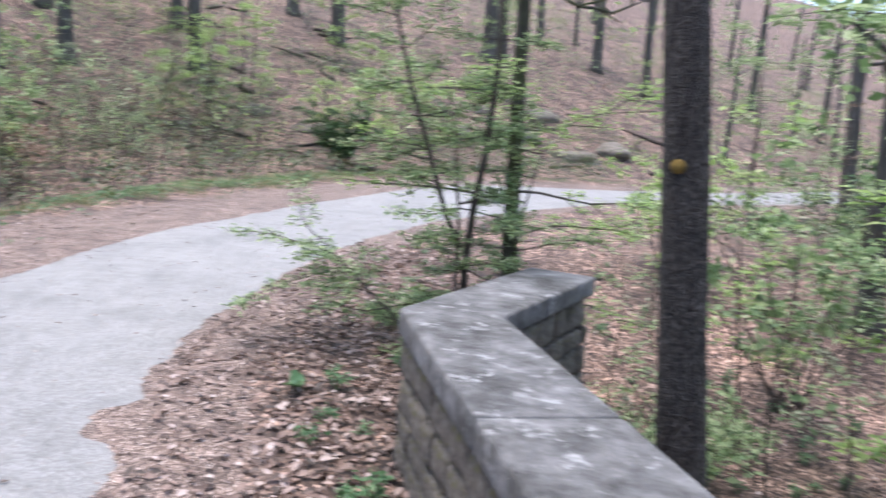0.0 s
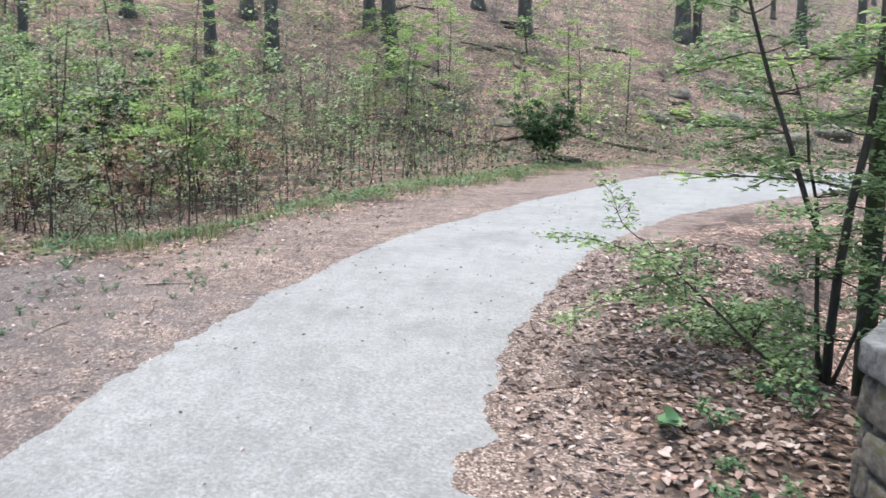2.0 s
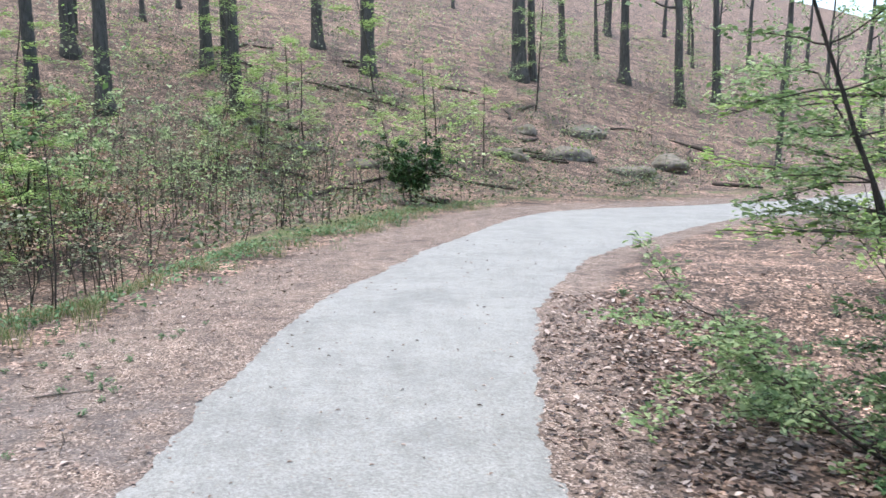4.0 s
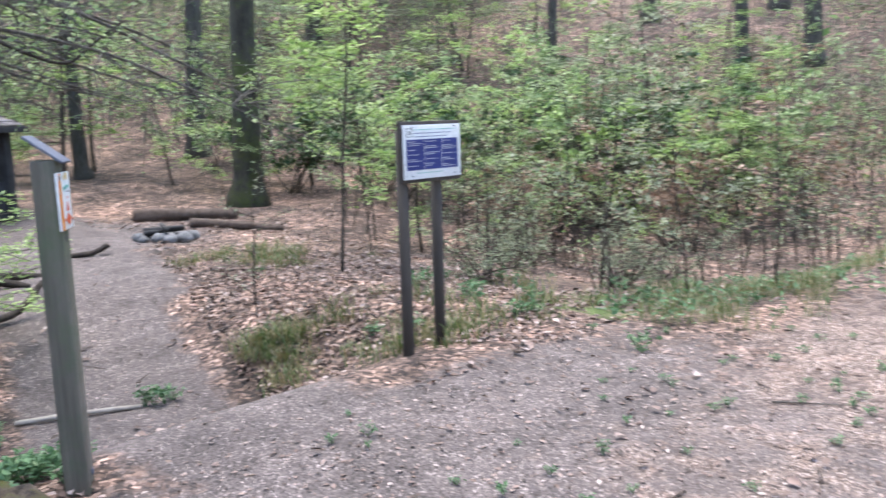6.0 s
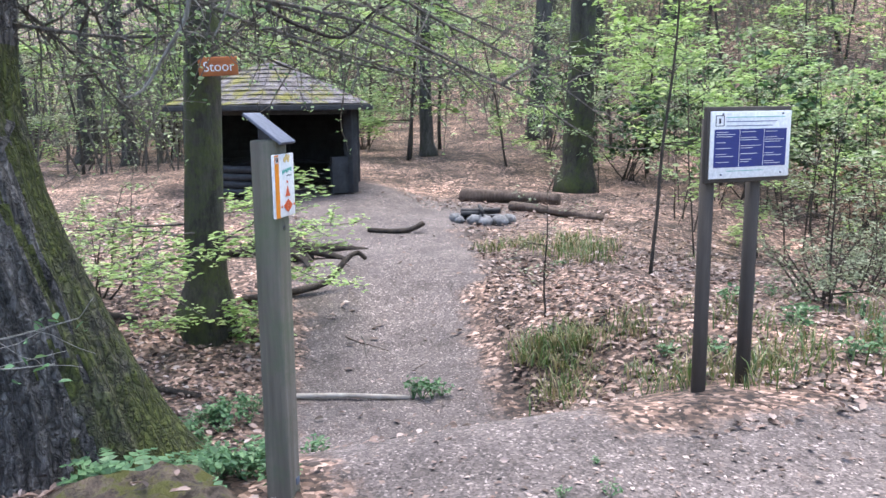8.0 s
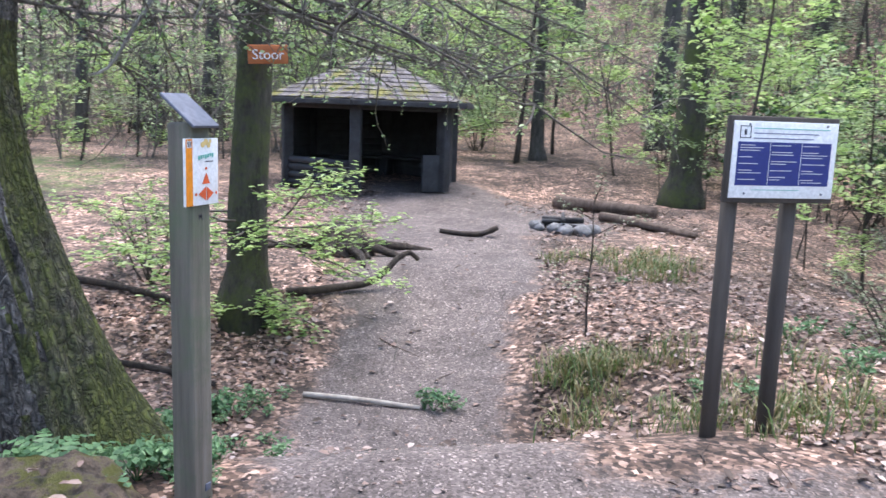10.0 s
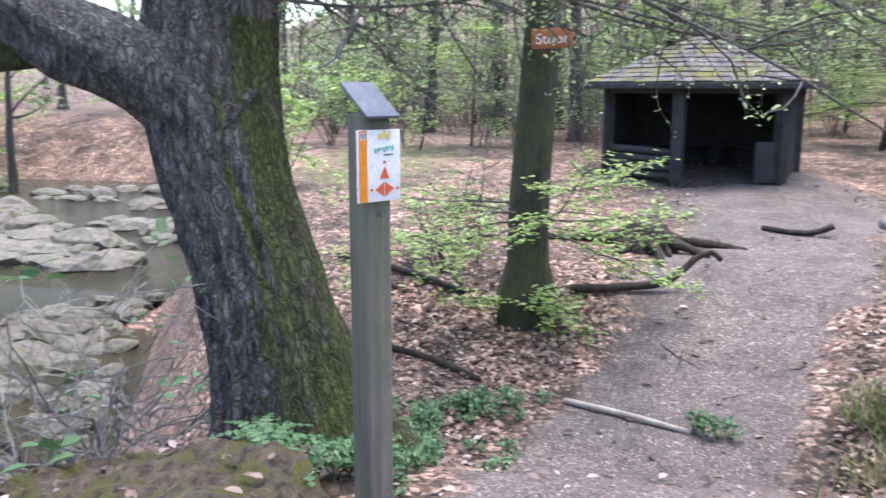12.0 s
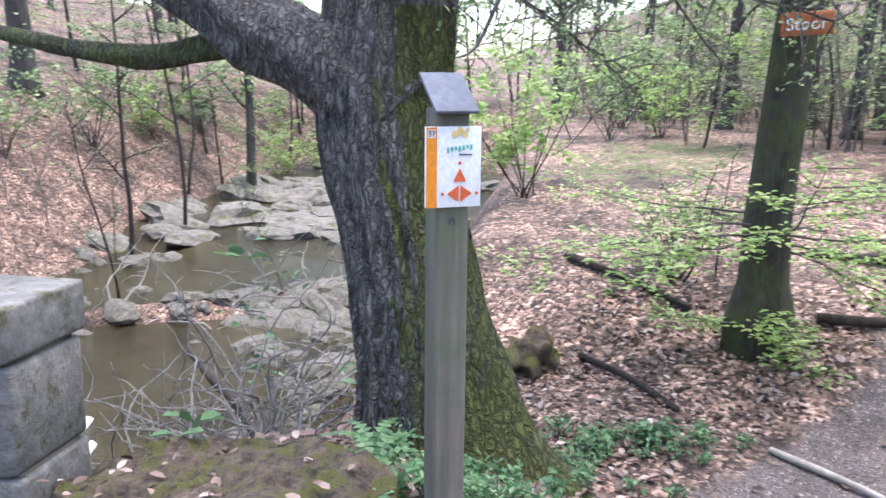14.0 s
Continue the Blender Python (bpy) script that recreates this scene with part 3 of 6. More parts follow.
rng = np.random.default_rng(5)
east_wall = thing("bridge_parapet", Matrix.Identity(4), "low rubble stone bridge parapet with grey lichened cap slabs", "wall")
wall_run(east_wall, (4.2, -7.0), (2.157, 2.397), 0.5, -2.4, 0.8, 0.13, rng, [1.6, 3.3, 4.9, 6.5, 8.02], M_STONE, M_RUBBLE)
east_wing = thing("wing_wall", Matrix.Identity(4), "stone wing wall turning off the bridge parapet among shrubs", "wall")
wall_run(east_wing, (2.154, 2.392), (3.0, 4.1), 0.46, -2.0, 0.797, 0.13, rng, [0.9], M_STONE, M_RUBBLE)
west_wing = thing("wing_wall", Matrix.Identity(4), "pale weathered stone wing wall above the stream", "wall")
wall_run(west_wing, (-4.18, 0.86), (-3.2, -1.35), 0.5, -2.4, 0.79, 0.22, rng, [1.3], M_CONCRETE, M_CONCRETE, (0.4, 0.5), (0.9, 1.3), 0.06)
west_wall = thing("bridge_parapet", Matrix.Identity(4), "stone bridge parapet over the stream", "wall")
wall_run(west_wall, (-3.18, -1.4), (-2.03, -7.0), 0.5, -2.4, 0.786, 0.2, rng, [1.5, 3.0, 4.5], M_CONCRETE, M_RUBBLE)

# ---- mossy low wall beside the marker post ----
g = Geo()
g.lump(pose(-4.66, 1.46, -0.12, 0, 0, 6), 0.48, 0.82, 0.52, 0.14, 5, 2.2)
g.v = [(x, y, min(z, 0.165 - 0.2 * max(0, 1.8 - y) + 0.06 * noise.noise((x * 2.5, y * 2.5, 1)) + 0.05 * noise.noise((x * 7, y * 7, 2)) + 0.035 * noise.noise((x * 17, y * 17, 2)) + 0.02 * noise.noise((x * 37, y * 37, 5)))) for x, y, z in g.v]
single("mossy_boulder", g, M_MOSSROCK, "long mossy boulder strewn with dead leaves beside post", "boulder")


# ---- shelter ----
def build_shelter():
    ang = math.atan2(3.166 - 4.5, -1.74 + 17.9)
    s, c = 1.5, Vector((-16.0, 4.42, height(-15.6, 4.4)))
    hut = thing("shelter_hut", Matrix.Translation(c), "black-stained timber trail shelter with mossy hexagonal shingle roof", "hut")
    turn = radians(-17)
    corner = [Vector((s * math.cos(turn + math.pi / 3 * k), s * math.sin(turn + math.pi / 3 * k), 0)) for k in range(6)]
    eave = 1.42
    for k in range(6):
        g = Geo()
        g.box(Matrix.Translation(corner[k] + Vector((0, 0, eave / 2))) @ Matrix.Rotation(turn + math.pi / 3 * k, 4, "Z"), 0.17, 0.17, eave, 0.015)
        part("corner_post", g, M_HUT, hut)
    for k in range(6):
        a, b = corner[k], corner[(k + 1) % 6]
        mid, d = (a + b) / 2, (b - a).normalized()
        rot = Matrix.Rotation(math.atan2(d.y, d.x), 4, "Z")
        g = Geo()
        g.box(Matrix.Translation(mid + Vector((0, 0, eave - 0.06))) @ rot, s, 0.1, 0.14, 0.01)
        part("top_beam", g, M_HUT, hut)
        if k == 0:
            g = Geo()
            g.box(Matrix.Translation(b - d * 0.22 + Vector((0, 0, 0.3))) @ rot, 0.3, 0.07, 0.6, 0.01)
            part("side_board", g, M_HUT, hut)
        elif k == 5:
            for i in range(4):
                g = Geo()
                z = 0.08 + i * 0.12
                g.tube([a + d * 0.05 + Vector((0, 0, z)), mid + Vector((0, 0, z)), b - d * 0.05 + Vector((0, 0, z))], [0.06] * 3, 10)
                part("rail_log", g, M_HUT, hut, "horizontal dark log rail")
        else:
            for i in range(11):
                g = Geo()
                g.box(Matrix.Translation(mid + Vector((0, 0, 0.065 + i * 0.127))) @ rot, s - 0.1, 0.06, 0.133 - 0.004 * (i % 2), 0.01)
                part("wall_plank", g, M_HUT, hut)
            g = Geo()
            inner = mid * 0.8
            g.box(Matrix.Translation(inner + Vector((0, 0, 0.42))) @ rot, s * 0.8, 0.3, 0.05, 0.008)
            part("bench_plank", g, M_HUT, hut)
            for e in (-0.5, 0.5):
                g = Geo()
                g.box(Matrix.Translation(inner + d * e + Vector((0, 0, 0.2))) @ rot, 0.08, 0.2, 0.4, 0.006)
                part("bench_support", g, M_HUT, hut)
    r_out = 1.9
    for k in range(6):
        g = Geo()
        a0, a1 = turn + math.pi / 3 * k, turn + math.pi / 3 * (k + 1)
        p, q = Vector((r_out * math.cos(a0), r_out * math.sin(a0), eave - 0.02)), Vector((r_out * math.cos(a1), r_out * math.sin(a1), eave - 0.02))
        d = (q - p).normalized()
        g.box(Matrix.Translation((p + q) / 2) @ Matrix.Rotation(math.atan2(d.y, d.x), 4, "Z"), (q - p).length, 0.05, 0.085, 0.008)
        part("eave_board", g, M_HUT, hut)
    top = Vector((0, 0, eave + 0.8))
    g = Geo()
    rim = [Vector((r_out * math.cos(turn + math.pi / 3 * k), r_out * math.sin(turn + math.pi / 3 * k), eave + 0.02)) for k in range(6)]
    g.add(rim + [top - Vector((0, 0, 0.02))], [(k, (k + 1) % 6, 6) for k in range(6)] + [(5, 4, 3, 2, 1, 0)])
    deck = part("roof", g, M_HUT, hut, smooth=False)
    rr = np.random.default_rng(8)
    rows = 11
    for k in range(6):
        p, q = rim[k], rim[(k + 1) % 6]
        nrm = (q - p).cross(top - p).normalized()
        for j in range(rows):
            t0, t1 = j / rows, (j + 1.25) / rows
            a, b = p.lerp(top, t0), q.lerp(top, t0)
            a2, b2 = p.lerp(top, min(1, t1)), q.lerp(top, min(1, t1))
            n = max(1, round((b - a).length / 0.26))
            for i in range(n):
                u0, u1 = i / n + 0.02 / n, (i + 1) / n - 0.02 / n
                lift0, lift1 = nrm * (0.02 + rr.uniform(0, 0.016)), nrm * 0.01
                lo = [a.lerp(b, u0), a.lerp(b, u1)]
                hi = [a2.lerp(b2, u0), a2.lerp(b2, u1)]
                sg = Geo()
                pts = [lo[0] + lift0, lo[1] + lift0, hi[1] + lift1, hi[0] + lift1]
                sg.add(pts + [v - nrm * 0.014 for v in pts], [(0, 1, 2, 3), (7, 6, 5, 4), (0, 4, 5, 1), (1, 5, 6, 2), (2, 6, 7, 3), (3, 7, 4, 0)])
                sh = new("shingle", sg.mesh("shingle", M_ROOF, False))
                sh.parent = deck
    return hut


build_shelter()


# ---- signs ----
def build_marker_post():
    m = pose(-4.825, 2.41, 0.0, 0, 0, 145)
    post = thing("marker_post", m, "weathered square wooden trail marker post with slanted metal cap", "sign post")
    w = 0.11
    g = Geo()
    g.box(Matrix.Translation((0, 0, 0.68)), w, w, 1.76, 0.01)
    # slanted top
    g.v = [(x, y, min(z, 1.6 + y * 0.75)) if z > 1.3 else (x, y, z) for x, y, z in g.v]
    part("shaft", g, M_POST, post)
    g = Geo()
    g.box(Matrix.Translation((0, -0.008, 1.606)) @ Matrix.Rotation(math.atan(0.75), 4, "X"), 0.145, 0.195, 0.012, 0.003)
    part("cap", g, M_METAL, post, "slanted grey metal cap")
    g = Geo()
    y = -w / 2 - 0.006
    cx, cz, pw, ph = -0.004, 1.378, 0.186, 0.252
    g.box(Matrix.Translation((cx, y, cz)), pw, 0.012, ph, 0.002)
    plate = part("plate", g, M_WHITE, post, "white and orange route plate with red arrows")

    def flat(name, mat, pts, depth=0.0015):
        f = Geo()
        yy = y - 0.0075
        n = len(pts)
        f.add([(px, yy, pz) for px, pz in pts] + [(px, yy - depth, pz) for px, pz in pts], [tuple(range(n)), tuple(range(2 * n - 1, n - 1, -1))] + [(i, (i + 1) % n, n + (i + 1) % n, n + i) for i in range(n)])
        return part(name, f, mat, plate, smooth=False)

    def rect(name, mat, x0, z0, x1, z1):
        return flat(name, mat, [(x0, z0), (x1, z0), (x1, z1), (x0, z1)])

    def disc(name, mat, px, pz, r, n=12):
        return flat(name, mat, [(px + r * math.cos(2 * math.pi * i / n), pz + r * math.sin(2 * math.pi * i / n)) for i in range(n)])

    rect("orange_band", M_ORANGE, cx - pw / 2 + 0.001, cz - ph / 2 + 0.001, cx - pw / 2 + 0.036, cz + ph / 2 - 0.001)
    ax, az = cx + 0.02, cz - 0.045
    flat("arrow", M_RED, [(ax - 0.022, az), (ax + 0.022, az), (ax, az + 0.042)])
    flat("arrow", M_RED, [(ax - 0.003, az - 0.012), (ax - 0.003, az - 0.064), (ax - 0.042, az - 0.038)])
    flat("arrow", M_RED, [(ax + 0.003, az - 0.064), (ax + 0.003, az - 0.012), (ax + 0.042, az - 0.038)])
    for dx, dz in ((0, 0.058), (-0.058, -0.038), (0.058, -0.038)):
        disc("dot", M_RED, ax + dx, az + dz, 0.0055)
    for dx, dz, r in ((-0.018, 0.148, 0.011), (0.0, 0.158, 0.012), (0.016, 0.146, 0.01), (0.024, 0.16, 0.007)):
        disc("emblem", M_YELLOW, ax + dx, az + dz, r)
    for i in range(7):
        rect("emblem_bar", M_TEAL, ax - 0.044 + i * 0.013, az + 0.09 + 0.003 * (i % 3) + i * 0.0015, ax - 0.036 + i * 0.013, az + 0.107 + i * 0.0015)
    rect("emblem_line", M_INK, ax - 0.004, az + 0.082, ax + 0.04, az + 0.086)
    rect("number_field", M_WHITE, cx - pw / 2 + 0.005, cz + 0.092, cx - pw / 2 + 0.031, cz + 0.118)
    cu = bpy.data.curves.new("number", "FONT")
    cu.body, cu.size, cu.align_x, cu.extrude = "57", 0.024, "CENTER", 0.0006
    tx = new("number", cu)
    tx.data.materials.append(M_INK)
    tx.parent = plate
    tx.matrix_basis = Matrix.Translation((cx - pw / 2 + 0.018, y - 0.0105, cz + 0.097)) @ Matrix.Rotation(radians(90), 4, "X")
    cu = bpy.data.curves.new("letters", "FONT")
    cu.body, cu.size, cu.align_x, cu.extrude = "PL", 0.03, "CENTER", 0.0006
    tx = new("letters", cu)
    tx.data.materials.append(M_INK)
    tx.parent = post
    tx.matrix_basis = Matrix.Translation((0.0, -w / 2 - 0.0015, 1.195)) @ Matrix.Rotation(radians(90), 4, "X")
    g = Geo()
    g.box(Matrix.Translation((0.02, -w / 2 - 0.003, 0.1)), 0.03, 0.006, 0.03, 0.002)
    part("bolt_plate", g, M_METAL, post)


build_marker_post()


def build_board():
    m = pose(-5.24, 5.19, 0.0, 0, 0, 91)
    sign = thing("information_board", m, "dark two-post board with white and blue notice panel", "notice board")
    for x, lean in ((-0.225, 0.0), (0.105, 0.006)):
        g = Geo()
        g.tube([(x, 0.07, -0.3), (x, 0.07, 0.5), (x + lean, 0.07, 1.6)], [0.043, 0.042, 0.041], 12, 0.06)
        part("post", g, M_DARKPOST, sign)
    g = Geo()
    cz, w, h = 1.455, 0.575, 0.375
    g.box(Matrix.Translation((0, 0.012, cz)), w + 0.03, 0.03, h + 0.05, 0.006)
    part("backing", g, M_DARKPOST, sign)
    g = Geo()
    g.box(Matrix.Translation((0.006, -0.008, cz)), w, 0.008, h, 0.002)
    panel = part("panel", g, M_WHITE, sign, "white notice panel with blue text field")

    def rect(name, mat, x0, z0, x1, z1, y=-0.0135, parent=panel):
        f = Geo()
        f.box(Matrix.Translation(((x0 + x1) / 2, y, (z0 + z1) / 2)), x1 - x0, 0.0016, z1 - z0)
        part(name, f, mat, parent, smooth=False)

    rect("blue_field", M_BLUE, -0.255, cz - 0.125, 0.262, cz + 0.088)
    rr = np.random.default_rng(3)
    for c in range(3):
        x0 = -0.243 + c * 0.174
        if c:
            rect("divider", M_WHITE, x0 - 0.011, cz - 0.122, x0 - 0.009, cz + 0.085, -0.0155)
        z = cz + 0.072
        while z > cz - 0.112:
            for k in range(int(rr.integers(1, 4))):
                if z < cz - 0.115:
                    break
                rect("text_line", M_WHITE, x0, z - 0.0014, x0 + rr.uniform(0.06, 0.145), z + 0.0014, -0.0155)
                z -= 0.0125
            z -= 0.02
    for k, wid in enumerate((0.42, 0.36, 0.33)):
        rect("heading_line", M_TEAL if k == 0 else M_BLUE, -0.175, cz + 0.152 - k * 0.024, -0.175 + wid, cz + 0.156 - k * 0.024)
    for a, b, c, d in ((-0.25, 0.105, -0.19, 0.109), (-0.25, 0.161, -0.19, 0.165), (-0.25, 0.105, -0.246, 0.165), (-0.194, 0.105, -0.19, 0.165), (-0.226, 0.12, -0.214, 0.148)):
        rect("pictogram", M_INK, a, cz + b, c, cz + d)
    rect("footer_line", M_TEAL, -0.16, cz - 0.148, 0.1, cz - 0.145)
    for sx in (-0.2, 0.23):
        for sz in (0.172, -0.165):
            f = Geo()
            f.tube([(sx, -0.012, cz + sz), (sx, -0.018, cz + sz)], [0.006, 0.005], 8)
            part("screw", f, M_METAL, panel)


build_board()


# ---- trees ----
FAR = [False]


def spray(wood, leaf, start, way, length, rng, leaf_size, per=26, r=0.012, droop=-0.05, side_n=5, flat=0.7, seg=5):
    """A leafy branch held out level, its side twigs in one plane."""
    pts = wander(start, way, length, 7, 0.14, rng, droop)
    wood.tube(pts, taper(r, r * 0.25, len(pts)), min(seg, 4), caps=False)
    spots = []
    for i in range(2, len(pts)):
        d = (pts[i] - pts[i - 1]).normalized()
        for sgn in (-1, 1):
            side = (d.cross(Vector((0, 0, 1))) * sgn + d * 0.8 + Vector((0, 0, rng.normal(0, 0.15)))).normalized()
            tl = length * rng.uniform(0.18, 0.38) * (1.2 - i / len(pts) * 0.7)
            tw = wander(pts[i], side, tl, 3, 0.12, rng, -0.03)
            wood.tube(tw[::3], taper(r * 0.45, r * 0.2, 2), 3, caps=False)
            m = max(2, int(per * tl / 0.5))
            for _ in range(m):
                u = rng.uniform(0.15, 1.0) * 3
                k = min(2, int(u))
                spots.append(tw[k].lerp(tw[k + 1], u - k) + Vector(rng.normal(0, leaf_size * 0.45, 3)) * Vector((1, 1, 0.5)).x)
    leaf.leaves(spots, leaf_size, rng, flat, simple=FAR[0])


def trunk_line(H, lean, rng, bend=0.025, steps=12):
    return wander((0, 0, -0.25), (lean[0], lean[1], 1), H, steps, bend, rng, 0.03)


def make_tree(name, m, H, R, lean, rng, label, bark_mat, leaf_mat, limbs=8, limb_from=0.3, crown=700, leaf_size=0.16, low=(), seg=14, moss=None, group="", flare=1.5, low_size=0.06, spray_mat=None, bend=0.025):
    """A tree: tapered trunk with root flare, limbs, crown, and low leafy sprays."""
    t = thing(name, m, label, "tree", group)
    g = Geo()
    pts = trunk_line(H, lean, rng, bend)
    rad = [R * (1 - 0.8 * i / (len(pts) - 1)) for i in range(len(pts))]
    base = [pts[0], pts[0].lerp(pts[1], 0.35), pts[0].lerp(pts[1], 0.6)]
    g.tube(base + pts[1:], [R * flare, R * (flare * 0.55 + 0.5), R * 1.05] + rad[1:], seg, 0.25)
    part("trunk", g, bark_mat, t)
    wood, leaf = Geo(), Geo()
    ends = []
    for k in range(limbs):
        u = rng.uniform(limb_from, 0.97) * (len(pts) - 1)
        i = min(int(u), len(pts) - 2)
        s = pts[i].lerp(pts[i + 1], u - i)
        a = rng.uniform(0, 2 * math.pi)
        ln = H * rng.uniform(0.14, 0.3)
        br = wander(s, (math.cos(a), math.sin(a), rng.uniform(0.2, 0.9)), ln, 6, 0.16, rng, 0.04)
        wood = Geo()
        wood.tube(br, taper(rad[i] * 0.4, 0.012, len(br)), 6)
        for j in range(2, len(br)):
            for _ in range(1 if FAR[0] else 2):
                tw = wander(br[j], Vector(rng.normal(0, 1, 3)) + Vector((0, 0, 0.4)), ln * 0.3, 3, 0.2, rng)
                wood.tube(tw[::3], taper(0.015, 0.006, 2), 3, caps=False)
                ends += tw[1:]
        part("limb", wood, bark_mat, t)
    if crown and ends:
        pick = rng.integers(0, len(ends), crown)
        leaf.leaves([ends[i] + Vector(rng.normal(0, 0.3, 3)) for i in pick], leaf_size, rng, 0.3, simple=True)
        part("crown", leaf, leaf_mat, t)
    if low:
        w2, l2 = Geo(), Geo()
        for z, ang, ln in low:
            u = z / H * (len(pts) - 1)
            i = min(int(u), len(pts) - 2)
            spray(w2, l2, pts[i].lerp(pts[i + 1], u - i), (math.cos(radians(ang)), math.sin(radians(ang)), 0.12), ln, rng, low_size, 9 if FAR[0] else 34, droop=-0.012, flat=0.86)
        tagged(part("low_branch", w2, M_TWIG, t), "thin level side branches", kind="stuff")
        part("low_leaves", l2, spray_mat or M_BRIGHT, t)
    return t


def make_sapling(name, m, H, rng, label, leaf_mat, n_br=9, leaf_size=0.055, per=22, r=0.014, stem_mat=None, group="", lean=0.06, spread=0.35, start=0.2, up=0.5):
    t = thing(name, m, label, "sapling", group)
    wood, leaf = Geo(), Geo()
    stem = wander((0, 0, -0.1), (rng.normal(0, lean), rng.normal(0, lean), 1), H, 8, 0.06, rng, 0.04)
    wood.tube(stem, taper(r, r * 0.25, len(stem)), 6)
    for k in range(n_br):
        u = (start + (1 - start) * (k + rng.uniform(0, 0.8)) / n_br) * 8
        i = min(7, int(u))
        a = k * 2.4 + rng.uniform(-0.5, 0.5)
        spray(wood, leaf, stem[i].lerp(stem[i + 1], u - i), (math.cos(a), math.sin(a), up), H * spread * rng.uniform(0.6, 1.2) * (1.15 - 0.6 * u / 8), rng, leaf_size, per, r * 0.45, 0.0)
    part("stem", wood, stem_mat or M_DARKTWIG, t)
    part("foliage", leaf, leaf_mat, t)
    return t


def make_shrub(name, m, R, H, rng, label, leaf_mat, n=14, leaf_size=0.05, per=24, group="", stem_mat=None):
    t = thing(name, m, label, "shrub", group)
    wood, leaf = Geo(), Geo()
    for k in range(n):
        a = rng.uniform(0, 2 * math.pi)
        st = wander((rng.normal(0, 0.06), rng.normal(0, 0.06), -0.05), (math.cos(a) * R, math.sin(a) * R, H * rng.uniform(0.5, 1.1)), H * rng.uniform(0.6, 1.05), 5, 0.12, rng, 0.02)
        wood.tube(st, taper(0.012, 0.004, len(st)), 5)
        for j in range(2, len(st)):
            b = rng.uniform(0, 2 * math.pi)
            spray(wood, leaf, st[j], (math.cos(b), math.sin(b), 0.2), R * 0.5, rng, leaf_size, per, 0.004, 0.0, flat=0.4, seg=4)
    part("branchwork", wood, stem_mat or M_DARKTWIG, t)
    part("foliage", leaf, leaf_mat, t)
    return t


def at_ground(x, y, rz=0.0, dz=0.0):
    return pose(x, y, floor_z(x, y) + dz, 0, 0, rz)


rng = np.random.default_rng(21)


